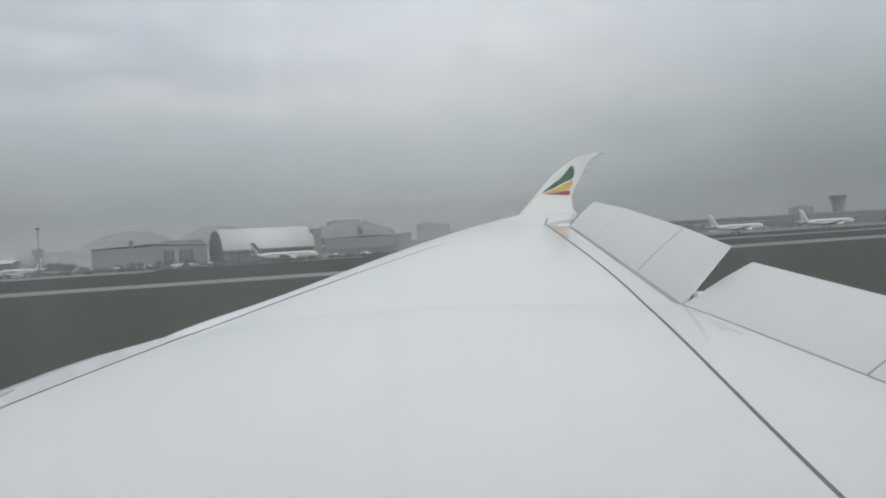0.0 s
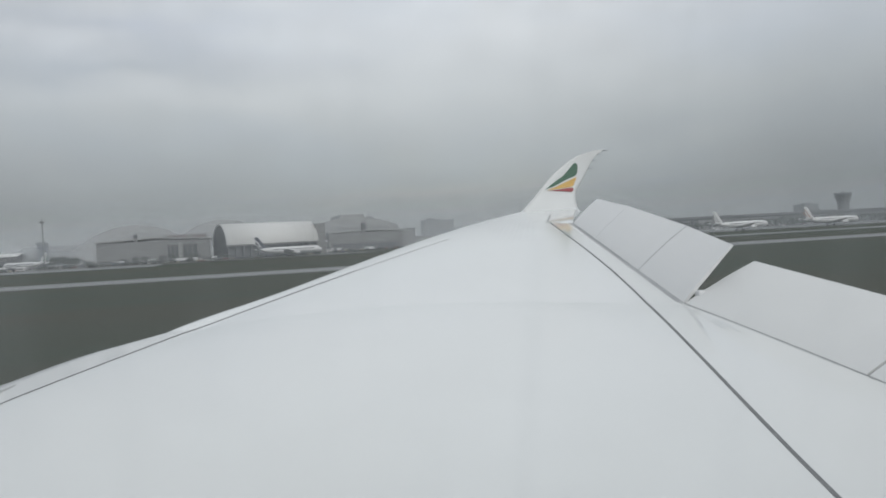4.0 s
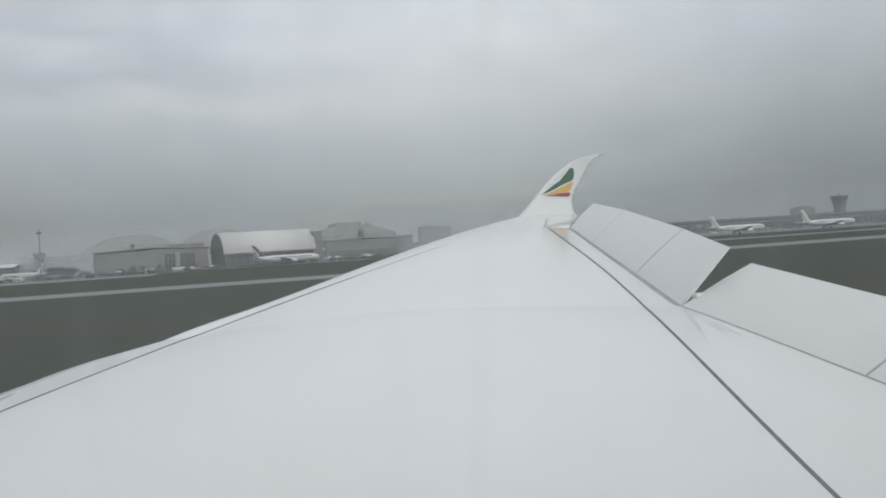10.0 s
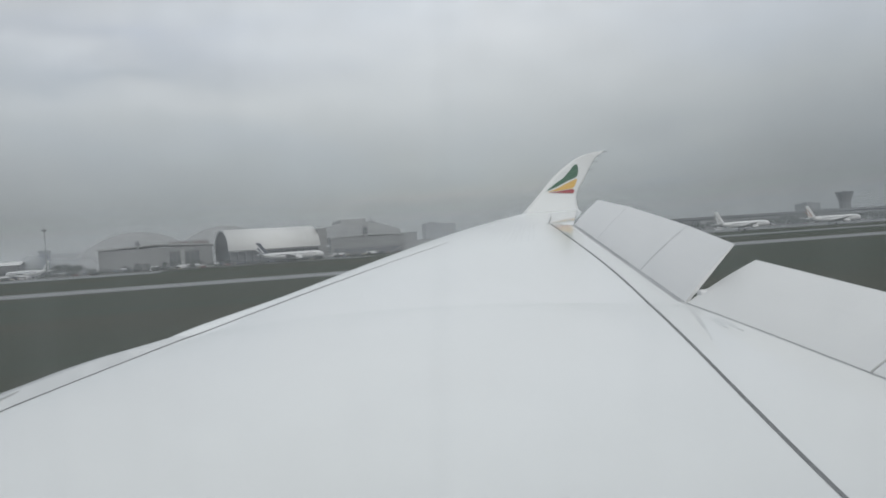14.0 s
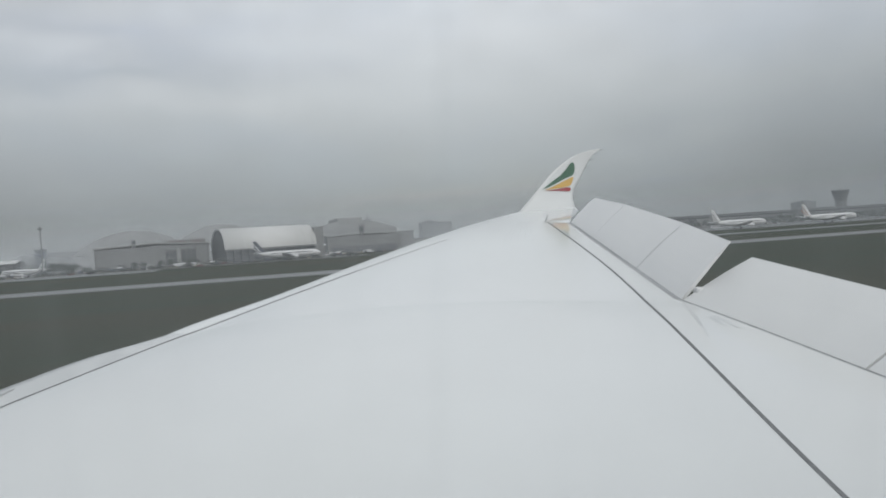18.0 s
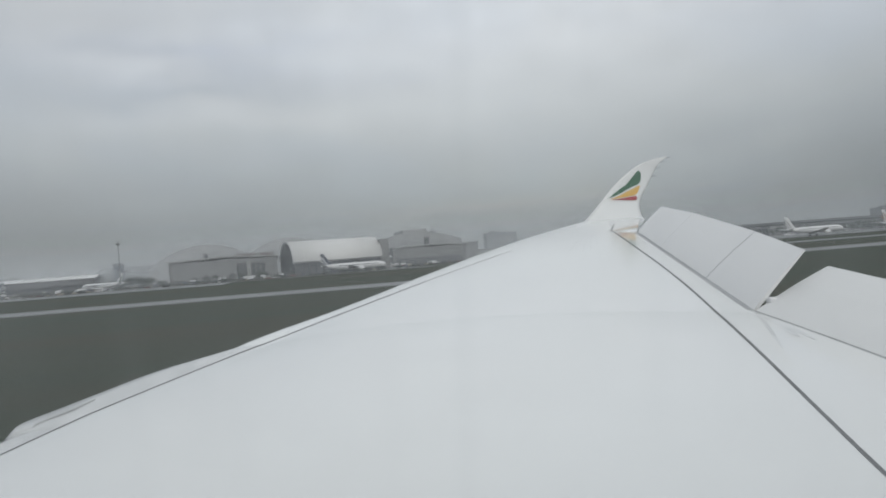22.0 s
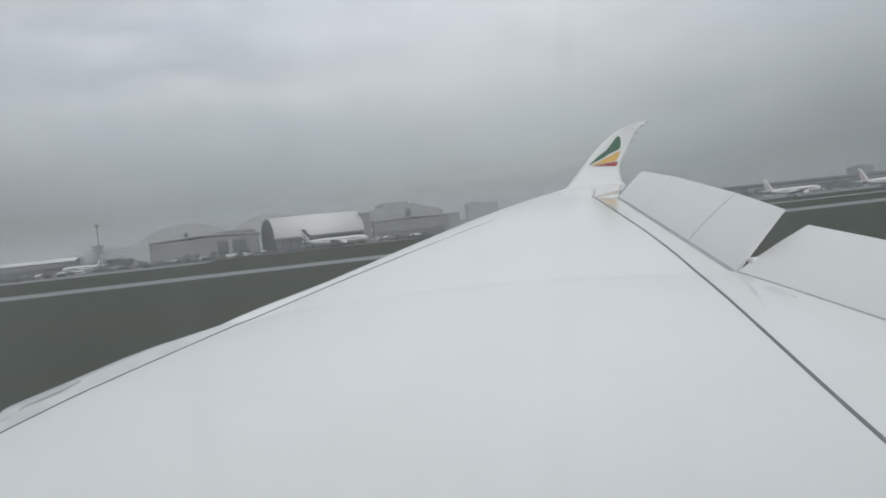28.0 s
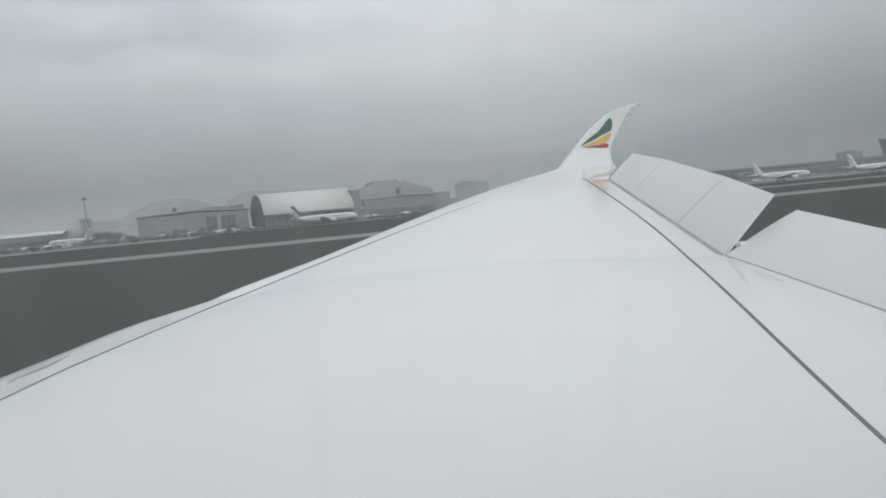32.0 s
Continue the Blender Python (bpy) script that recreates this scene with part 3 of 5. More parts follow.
# the drooped slats ahead of the leading edge
def slat_rows(y0, y1, shape, n=40):
    rows = []
    for y in steps(y0, y1, n):
        out = shape((y - y0) / (y1 - y0))
        sag = 0.022 * math.exp(-((y - 9.2) / 1.1) ** 2)
        p = wing_at(y, 0.02) - Vector((0, 0, sag))
        lift = 0.055 * min(1, out / 0.35)
        rows.append([wing_at(y, slat_line(y)) + Vector((-0.008, 0, 0.002)), p + Vector((-0.02 - 0.2 * out, 0, 0.004 + lift * 0.62)), p + Vector((-0.06 - 0.5 * out, 0, -0.006 + lift)), p + Vector((-0.10 - 0.85 * out, 0, -0.02 + lift * 0.8)), p + Vector((-0.14 - out, 0, -0.07)), p + Vector((-0.12 - out * 0.9, 0, -0.2)), p + Vector((0.1, 0, -0.3))])
    return rows


def outer_slat(f):
    return 0.46 * math.sqrt(max(0, 1 - (1 - min(1, f / 0.16)) ** 2)) * (1 if f < 0.55 else max(0.0, math.cos((f - 0.55) / 0.45 * math.pi / 2)) ** 1.05)


bm = bmesh.new()
skin(bm, slat_rows(8.0, 10.55, outer_slat, 60))
part("slat", bm, SLAT, wing, "rain-streaked greyish white slat", True)
# uneven darker grey patch along the slat's inner end, tapered at both ends
pts = [r[1].lerp(r[2], 0.8) for r in slat_rows(8.0, 10.55, outer_slat, 120) if 8.05 < r[0].y < 8.8]
ribbon("rain_smear", pts, 0.12, SLAT_PATCH, wing, 0.006, taper=lambda f: 0.02 + math.sin(math.pi * f))
bm = bmesh.new()
skin(bm, slat_rows(1.0, 8.16, lambda f: 0.16))
part("slat", bm, SLAT, wing, "rain-streaked greyish white slat", True)

# winglet
W_LEAD = [(10.83, 27.3, 0.88), (11.61, 27.75, 1.48), (12.6, 28.3, 2.27), (13.46, 28.8, 2.78), (14.15, 29.2, 3.09), (15.0, 29.6, 3.30), (15.53, 29.8, 3.38)]
W_TRAIL = [(13.19, 27.3, 0.82), (13.30, 27.8, 1.05), (13.62, 28.48, 1.60), (14.17, 28.95, 2.14), (14.72, 29.4, 2.71), (15.1, 29.6, 3.10), (15.6, 29.8, 3.36)]


def winglet_at(v, w, off=0.0):
    a, b = along(W_LEAD, v), along(W_TRAIL, v)
    p = a.lerp(b, w) * (TIP_Y / 27.3)
    thick = (0.14 * (1 - v) + 0.02) * math.sin(math.pi * min(1, w * 0.9 + 0.08)) ** 0.8
    p.z += EZ
    side = Vector((0.0, 0.94, -0.34))
    return p + side * off * thick if off else p


bm = bmesh.new()
VS, WS = steps(0, 1, 40), steps(0, 1, 12)
inner = skin(bm, [[winglet_at(v, w) for w in WS] for v in VS])
outer = skin(bm, [[winglet_at(v, w, 1.0) for w in WS] for v in VS])
for j in range(len(VS) - 1):
    for k in (0, -1):
        bm.faces.new((inner[j][k], inner[j + 1][k], outer[j + 1][k], outer[j][k]))
winglet = part("winglet", bm, WING_AFT, aircraft, "upswept white winglet with a three-feather tail mark", True)


# small fairing that closes the corner between the winglet and the wing tip
bm = bmesh.new()
root, heel = winglet_at(0.0, 1.0), wing_at(tip_y(22.6), 1.0)
skin(bm, [[wing_at(TIP_Y, 1.0).lerp(wing_at(tip_y(22.6), 1.0), f) for f in steps(0, 1, 7)], [root.lerp(heel, f) + Vector((0.0, 0.0, -0.05 * math.sin(math.pi * f))) for f in steps(0, 1, 7)]])
part("tip_fairing", bm, WING_AFT, wing, "", True)


def mark(name, outline, mat):
    """A feather of the painted mark, in winglet coordinates."""
    cv, cw = sum(p[0] for p in outline) / len(outline), sum(p[1] for p in outline) / len(outline)
    lift = Vector((0.0, -0.02, 0.004))
    b = bmesh.new()
    ring = [along([(*p, 0) for p in outline + outline[:1]], i / 40) for i in range(40)]
    layers = []
    for k in (0.0, 0.25, 0.5, 0.75, 1.0):
        layers.append([b.verts.new(winglet_at(max(0, cv + (p[0] - cv) * max(k, 0.02)), cw + (p[1] - cw) * max(k, 0.02)) + lift) for p in ring])
    for p, q in zip(layers, layers[1:]):
        for i in range(40):
            b.faces.new((p[i], p[(i + 1) % 40], q[(i + 1) % 40], q[i]))
    return part(name, b, mat, winglet)


mark("green_feather", [(0.224, 0.10), (0.319, 0.28), (0.444, 0.275), (0.538, 0.225), (0.569, 0.30), (0.544, 0.50), (0.475, 0.65), (0.394, 0.51), (0.294, 0.32)], L_GREEN)
mark("yellow_feather", [(0.222, 0.15), (0.280, 0.34), (0.374, 0.55), (0.455, 0.71), (0.413, 0.79), (0.356, 0.785), (0.290, 0.53)], L_YELLOW)
mark("red_feather", [(0.221, 0.18), (0.258, 0.40), (0.300, 0.61), (0.346, 0.83), (0.324, 0.88), (0.290, 0.76)], L_RED)
for v in (0.62, 0.74, 0.86, 0.96):
    a, b = winglet_at(v, 0.97), winglet_at(v, 1.0)
    part("static_wick", tube(bmesh.new(), [(b, 0.014, 0.014, (0, 1, 0), (0, 0, 1)), (b + Vector((0.22, 0, 0.01)), 0.006, 0.006, (0, 1, 0), (0, 0, 1))], 6), SEAM, winglet)

# fuselage side behind the window that the view is taken through
bm = bmesh.new()
CY, CZ, RAD = -2.78, 5.6, 2.98
fx = steps(-32, 30, 125)
fa = steps(0, 2 * math.pi, 73)
grid = []
for x in fx:
    k = 1.0 if -24 < x < 14 else (max(0.05, 1 - ((-24 - x) / 8.2) ** 2) ** 0.5 if x <= -24 else max(0.12, 1 - (x - 14) / 18))
    grid.append([bm.verts.new((x, CY + RAD * k * math.cos(a), CZ + (RAD * (1 - k) * 0.5 if x > 14 else 0) + RAD * k * math.sin(a))) for a in fa[:-1]])
for i in range(len(fx) - 1):
    for j in range(72):
        a = (fa[j] + fa[j + 1]) / 2
        if abs((fx[i] + fx[i + 1]) / 2) < 0.6 and 0.06 < a < 0.42:
            continue
        bm.faces.new((grid[i][j], grid[i + 1][j], grid[i + 1][(j + 1) % 72], grid[i][(j + 1) % 72]))
part("fuselage", bm, WHITE, aircraft, "white rounded fuselage", True)

# the wet acrylic window pane in its opening
PANE = bpy.data.materials.new("wet_window_pane")
PANE.use_nodes = True
pn, pl = PANE.node_tree.nodes, PANE.node_tree.links
pn.clear()
p_out, p_mix = pn.new("ShaderNodeOutputMaterial"), pn.new("ShaderNodeMixShader")
p_clear, p_film = pn.new("ShaderNodeBsdfTransparent"), pn.new("ShaderNodeBsdfTranslucent")
p_film.inputs["Color"].default_value = (0.84, 0.87, 0.90, 1)
p_co, p_nz, p_mr = pn.new("ShaderNodeTexCoord"), pn.new("ShaderNodeTexNoise"), pn.new("ShaderNodeMapRange")
p_nz.inputs["Scale"].default_value, p_nz.inputs["Detail"].default_value = 9.0, 2.0
for key, v in zip(("From Min", "From Max", "To Min", "To Max"), (0.3, 0.7, 0.060, 0.100)):
    p_mr.inputs[key].default_value = v
pl.new(p_co.outputs["Object"], p_nz.inputs["Vector"])
pl.new(p_nz.outputs[0], p_mr.inputs["Value"])
p_map, p_run, p_rmr, p_sum = pn.new("ShaderNodeMapping"), pn.new("ShaderNodeTexNoise"), pn.new("ShaderNodeMapRange"), pn.new("ShaderNodeMath")
p_map.inputs["Scale"].default_value = (1.0, 0.06, 0.06)
p_run.inputs["Scale"].default_value, p_run.inputs["Detail"].default_value = 130.0, 3.0
for key, v in zip(("From Min", "From Max", "To Min", "To Max"), (0.5, 0.75, 0.0, 0.05)):
    p_rmr.inputs[key].default_value = v
p_sum.operation = "ADD"
pl.new(p_co.outputs["Object"], p_map.inputs[0])
pl.new(p_map.outputs[0], p_run.inputs["Vector"])
pl.new(p_run.outputs[0], p_rmr.inputs["Value"])
pl.new(p_rmr.outputs[0], p_sum.inputs[0])
pl.new(p_mr.outputs[0], p_sum.inputs[1])
pl.new(p_sum.outputs[0], p_mix.inputs["Fac"])
pl.new(p_clear.outputs[0], p_mix.inputs[1])
pl.new(p_film.outputs[0], p_mix.inputs[2])
pl.new(p_mix.outputs[0], p_out.inputs["Surface"])
bm = bmesh.new()
skin(bm, [[(x, CY + (RAD - 0.015) * math.cos(a), CZ + (RAD - 0.015) * math.sin(a)) for a in steps(0.04, 0.44, 12)] for x in steps(-0.75, 0.75, 7)])
pane = part("window_pane", bm, PANE, aircraft, "clear window pane with a thin rain film", True)
pane.visible_shadow = False

# landing gear under the wing root
for gx, gy in ((3.2, 1.9), (3.2, -7.6), (-21.5, -2.86)):
    gear = part("landing_gear", tube(bmesh.new(), [((gx, gy, 0.6), 0.16, 0.16, (1, 0, 0), (0, 1, 0)), ((gx, gy, 3.6), 0.2, 0.2, (1, 0, 0), (0, 1, 0))], 10), METAL, aircraft)
    for dx in (-0.9, 0.9):
        for dy in (-0.55, 0.55):
            part("wheel", tube(bmesh.new(), [((gx + dx, gy + dy - 0.22, 0.66), 0.5, 0.5, (1, 0, 0), (0, 0, 1)), ((gx + dx, gy + dy - 0.16, 0.66), 0.66, 0.66, (1, 0, 0), (0, 0, 1)), ((gx + dx, gy + dy + 0.16, 0.66), 0.66, 0.66, (1, 0, 0), (0, 0, 1)), ((gx + dx, gy + dy + 0.22, 0.66), 0.5, 0.5, (1, 0, 0), (0, 0, 1))], 18), RUBBER, gear)


# ---- parked airliners ----
def airfoil_slab(root_lead, root_trail, tip_lead, tip_trail, thick_root, thick_tip, side):
    """A tapering flying surface with a rounded nose."""
    b = bmesh.new()
    rows = []
    for f in steps(0, 1, 6):
        a, c = Vector(root_lead).lerp(Vector(tip_lead), f), Vector(root_trail).lerp(Vector(tip_trail), f)
        t = thick_root + (thick_tip - thick_root) * f
        s = Vector(side) * t / 2
        rows.append([a, a.lerp(c, 0.06) + s * 0.8, a.lerp(c, 0.3) + s, a.lerp(c, 0.7) + s * 0.6, c, a.lerp(c, 0.7) - s * 0.6, a.lerp(c, 0.3) - s, a.lerp(c, 0.06) - s * 0.8, a])
    vs = skin(b, rows)
    b.faces.new(vs[0][:-1])
    b.faces.new(vs[-1][:-1][::-1])
    bmesh.ops.remove_doubles(b, verts=b.verts, dist=0.001)
    return b


def parked_airliner(place, turn, length, radius, tail_mat, tail_band, label):
    """A parked twin-jet, nose towards its own +x, wheels at its own z 0."""
    top = thing("parked_airliner", place, label, "aircraft", "parked airliners", turn=turn)
    L, R = length, radius
    zc = R * 1.95
    stations = ((-0.50, 0.08, 0.55), (-0.46, 0.22, 0.48), (-0.38, 0.52, 0.28), (-0.28, 0.82, 0.12), (-0.18, 1.0, 0.0), (0.0, 1.0, 0), (0.2, 1.0, 0), (0.38, 1.0, 0), (0.43, 0.92, -0.03), (0.465, 0.72, -0.12), (0.487, 0.46, -0.22), (0.498, 0.2, -0.28), (0.5, 0.06, -0.3))
    part("fuselage", tube(bmesh.new(), [((L * s, 0, zc + R * dz), R * k, R * k, (0, 1, 0), (0, 0, 1)) for s, k, dz in stations], 20), WHITE, top, smooth=True)
    for sy in (-1, 1):
        part("window_strip", boxes((-L * 0.24, L * 0.38, sy * R * 0.968 - 0.03, sy * R * 0.968 + 0.03, zc + R * 0.22, zc + R * 0.22 + 0.42)), GLASS_DARK, top)
        part("wing", airfoil_slab((L * 0.13, sy * R * 0.8, zc - R * 0.55), (-L * 0.08, sy * R * 0.8, zc - R * 0.6), (-L * 0.10, sy * L * 0.47, zc + R * 0.35), (-L * 0.145, sy * L * 0.47, zc + R * 0.35), R * 0.5, R * 0.08, (0, 0, 1)), WHITE, top)
        part("tailplane", airfoil_slab((-L * 0.39, sy * R * 0.3, zc + R * 0.45), (-L * 0.475, sy * R * 0.3, zc + R * 0.45), (-L * 0.465, sy * L * 0.165, zc + R * 0.75), (-L * 0.50, sy * L * 0.165, zc + R * 0.75), R * 0.22, R * 0.06, (0, 0, 1)), WHITE, top)
        ex, ey, ez, er = L * 0.12, sy * L * 0.155, zc - R * 0.95, R * 0.52
        nac = part("engine", tube(bmesh.new(), [((ex - L * 0.10, ey, ez), er * 0.55, er * 0.55, (0, 1, 0), (0, 0, 1)), ((ex - L * 0.04, ey, ez), er * 0.95, er * 0.95, (0, 1, 0), (0, 0, 1)), ((ex, ey, ez), er * 1.04, er * 1.04, (0, 1, 0), (0, 0, 1)), ((ex + L * 0.022, ey, ez), er * 0.95, er * 0.95, (0, 1, 0), (0, 0, 1))], 16), WHITE, top, smooth=True)
        part("intake", tube(bmesh.new(), [((ex + L * 0.0215, ey, ez), er * 0.8, er * 0.8, (0, 1, 0), (0, 0, 1)), ((ex + L * 0.0235, ey, ez), er * 0.8, er * 0.8, (0, 1, 0), (0, 0, 1))], 16), RUBBER, nac)
        part("pylon", boxes((ex - L * 0.07, ex - L * 0.005, ey - 0.15, ey + 0.15, ez + er * 0.6, zc - R * 0.35)), WHITE, top)
        leg = part("main_gear", boxes((-L * 0.03 - 0.15, -L * 0.03 + 0.15, sy * L * 0.075 - 0.15, sy * L * 0.075 + 0.15, 0.5, zc - R * 0.5)), METAL, top)
        for dx in (-0.6, 0.6):
            part("wheel", tube(bmesh.new(), [((-L * 0.03 + dx, sy * L * 0.075 - 0.4, 0.55), 0.55, 0.55, (1, 0, 0), (0, 0, 1)), ((-L * 0.03 + dx, sy * L * 0.075 + 0.4, 0.55), 0.55, 0.55, (1, 0, 0), (0, 0, 1))], 14), RUBBER, leg)
    fin = part("tail_fin", airfoil_slab((-L * 0.335, 0, zc + R * 0.85), (-L * 0.47, 0, zc + R * 0.7), (-L * 0.455, 0, zc + R * 0.85 + L * 0.172), (-L * 0.51, 0, zc + R * 0.85 + L * 0.172), R * 0.3, R * 0.08, (0, 1, 0)), tail_mat, top)
    for sy in (-1, 1):
        b = bmesh.new()
        for k, (u0, u1) in enumerate(((0.30, 0.46), (0.56, 0.68))):
            a0, a1 = Vector((-L * 0.36, 0, zc + R * 1.0)).lerp(Vector((-L * 0.475, 0, zc + R * 0.9)), u0), Vector((-L * 0.36, 0, zc + R * 1.0)).lerp(Vector((-L * 0.475, 0, zc + R * 0.9)), u1)
            hi = Vector((-L * 0.10, 0, L * (0.135 - 0.05 * k)))
            y = Vector((0, sy * (R * 0.15 + 0.05), 0))
            b.faces.new([b.verts.new(p) for p in (a0 + y, a1 + y, a1 + hi * 0.86 + y * 0.7, a0 + hi + y * 0.7)])
        part("tail_stripe", b, tail_band, fin)
    nose = part("nose_gear", boxes((L * 0.38 - 0.1, L * 0.38 + 0.1, -0.1, 0.1, 0.4, zc - R * 0.9)), METAL, top)
    part("wheel", tube(bmesh.new(), [((L * 0.38, -0.3, 0.4), 0.4, 0.4, (1, 0, 0), (0, 0, 1)), ((L * 0.38, 0.3, 0.4), 0.4, 0.4, (1, 0, 0), (0, 0, 1))], 12), RUBBER, nose)
    part("cockpit_window", boxes((L * 0.462, L * 0.474, -R * 0.5, R * 0.5, zc + R * 0.3, zc + R * 0.52)), GLASS_DARK, top)
    return top


parked_airliner((-55.0, 449, 0.02), 2, 51.0, 2.5, NAVY, WHITE, "white narrow-body jet with a navy tail before the arched hangar")
parked_airliner((298, 437, 0.02), 0, 60, 2.8, WHITE, TAIL_BROWN, "white twin-jet with a brown-striped tail on the far apron")
parked_airliner((231, 441, 0.02), 2, 58, 2.8, WHITE, SHEET_PALE, "white twin-jet with a pale tail in a row of jets")
parked_airliner((900, 690, 0.02), 4, 57, 2.9, WHITE, L_RED, "white twin-jet parked at the terminal apron")
parked_airliner((-194, 480, 0.02), 150, 40, 2.1, WHITE, L_GREEN, "small white jet beside the long cargo shed")
parked_airliner((-264, 496, 0.02), 184, 38, 2.0, NAVY, WHITE, "white jet with a dark tail before the cargo shed")


# ---- hangars and buildings ----
def arched_hangar(x0, x1, y0, y1, eave, crest):
    top = thing("arched_hangar", ((x0 + x1) / 2, (y0 + y1) / 2, 0.02), "large white barrel-vaulted hangar over a dark column-lined base", "hangar", turn=13)
    hx, hy = (x1 - x0) / 2, (y1 - y0) / 2
    angles = steps(0, math.pi, 33)

    def arc(a, lift=0.0):
        return (-math.cos(a) * (hy + lift), eave + math.sin(a) * (crest - eave + lift))

    b = bmesh.new()
    out = skin(b, [[(x, arc(a)[0], arc(a)[1]) for a in angles] for x in (-hx - 0.6, hx + 0.6)])
    inn = skin(b, [[(x, arc(a, -0.5)[0], arc(a, -0.5)[1]) for a in angles] for x in (-hx - 0.6, hx + 0.6)])
    for k in (0, 1):
        for i in range(32):
            b.faces.new((out[k][i], out[k][i + 1], inn[k][i + 1], inn[k][i]))
    roof = part("roof", b, ROOF_BRIGHT, top, "off-white vaulted sheet roof", True)
    for x in steps(-hx + 2.2, hx - 2.2, 12):
        b = bmesh.new()
        skin(b, [[(x - 0.12, arc(a, 0.0)[0], arc(a, 0.0)[1]), (x - 0.12, arc(a, 0.10)[0], arc(a, 0.10)[1]), (x + 0.12, arc(a, 0.10)[0], arc(a, 0.10)[1]), (x + 0.12, arc(a, 0.0)[0], arc(a, 0.0)[1])] for a in angles])
        part("roof_rib", b, ROOF_BRIGHT, roof)
    for sx in (-1, 1):
        b = bmesh.new()
        ring = [(sx * hx, arc(a, -0.55)[0], arc(a, -0.55)[1]) for a in angles]
        vs = [b.verts.new(p) for p in ring] + [b.verts.new((sx * hx, hy - 0.55, 0)), b.verts.new((sx * hx, -hy + 0.55, 0))]
        face = b.faces.new(vs)
        bmesh.ops.solidify(b, geom=[face], thickness=0.4)
        wall = part("end_wall", b, SHEET_DARK, top, "dark grey end wall")
        for k in range(6):
            part("door_panel", boxes((sx * (hx + 0.05), sx * (hx + 0.25), -14 + k * 4.7, -14 + k * 4.7 + 4.5, 0, 8.0)), DOOR_BLUE, wall)
    part("side_wall", boxes((-hx, hx, -hy + 2.0, -hy + 2.5, 0, eave)), DOOR_BLUE, top)
    part("eave_beam", boxes((-hx - 0.6, hx + 0.6, -hy - 0.3, -hy + 0.5, eave - 0.9, eave)), SHEET_GREY, top)
    for x in steps(-hx + 0.6, hx - 0.6, 13):
        part("column", boxes((x - 0.45, x + 0.45, -hy, -hy + 0.9, 0, eave - 0.9)), DOOR_BLUE, top)
    part("annex", boxes((hx + 0.3, hx + 6.2, -hy + 3, -hy + 26, 0, crest - 2.2)), SHEET_GREY, top, "grey end annex")
    return top


arched_hangar(-92, -38.6, 472, 506, 8.0, 20.4)


def flat_hangar(place, w, d, h, wall_mat, roof_mat, label, doors=(), vents=(), ribs=0, door_mat=DOOR_BLUE):
    top = thing("flat_hangar", place, label, "hangar")
    part("wall", boxes((-w / 2, w / 2, 0, d, 0, h)), wall_mat, top)
    b = bmesh.new()
    rows = [(-w / 2 - 0.8, h + 0.02), (0, h + d * 0.025), (w / 2 + 0.8, h + 0.02)]
    lo = skin(b, [[(x, -0.9, z), (x, d + 0.9, z)] for x, z in rows])
    hi = skin(b, [[(x, -0.9, z + 0.9), (x, d + 0.9, z + 0.9)] for x, z in rows])
    for k in (0, 1):
        for j in range(2):
            b.faces.new((lo[j][k], lo[j + 1][k], hi[j + 1][k], hi[j][k]))
    for j in (0, 2):
        b.faces.new((lo[j][0], lo[j][1], hi[j][1], hi[j][0]))
    part("roof", b, roof_mat, top)
    part("plinth", boxes((-w / 2 - 0.05, w / 2 + 0.05, -0.1, 0.0, 0, 1.4)), SHEET_DARK, top)
    for x, z in [(i, h * 0.5) for i in steps(-w / 2 + 1, w / 2 - 1, ribs)] if ribs else ():
        part("pilaster", boxes((x - 0.25, x + 0.25, -0.22, 0.0, 0, h)), wall_mat, top)
    for x0, x1, z1 in doors:
        door = part("door", boxes((x0, x1, -0.3, -0.05, 0, z1)), door_mat, top)
        for x in steps(x0, x1, 4):
            part("door_frame", boxes((x - 0.18, x + 0.18, -0.45, -0.3, 0, z1)), SHEET_GREY, door)
    for x, y, s, z1 in vents:
        part("roof_vent", boxes((x - s, x + s, y - s, y + s, h, z1)), VENT, top)
    return top


h2 = flat_hangar((-127.5, 481, 0.02), 61, 60, 12.4, SHEET_GREY, SHEET_PALE, "long pale grey maintenance hangar with blue-grey doors", ((7.0, 13.0, 9.8), (15.4, 23.6, 9.8)), ((-9.8, 1.5, 1.1, 16.8),), 8, VENT)
part("door_post", boxes((13.3, 15.1, -0.8, 0.0, 0, 11.0)), SHEET_PALE, h2)
part("roof_board", boxes((6, 29, 8, 8.6, 13.4, 15.6)), SHEET_GREY, h2)
for k, x in enumerate(steps(7.2, 27.6, 17)):
    if k not in (9, 10):
        part("sign_bar", boxes((x - 0.42, x + 0.42, 7.86, 7.98, 13.7, 15.3)), SIGN_RED, h2)
for x in steps(7, 28, 7):
    part("board_post", boxes((x - 0.15, x + 0.15, 8.6, 8.9, 12.0, 16.4)), STEEL, h2)
low_hangar = flat_hangar((17.2, 600, 0.02), 58, 45, 13.3, SHEET_GREY, SHEET_PALE, "low grey hangar with a pale roof edge", ((-27, 25, 5.5),), ((-2.0, 2, 1.5, 20.5),), 12)
flat_hangar((-210, 610, 0.02), 6, 8, 16.5, TANK, SHEET_DARK, "dark blue-grey block-like workshop behind the light mast", (), (), 5)


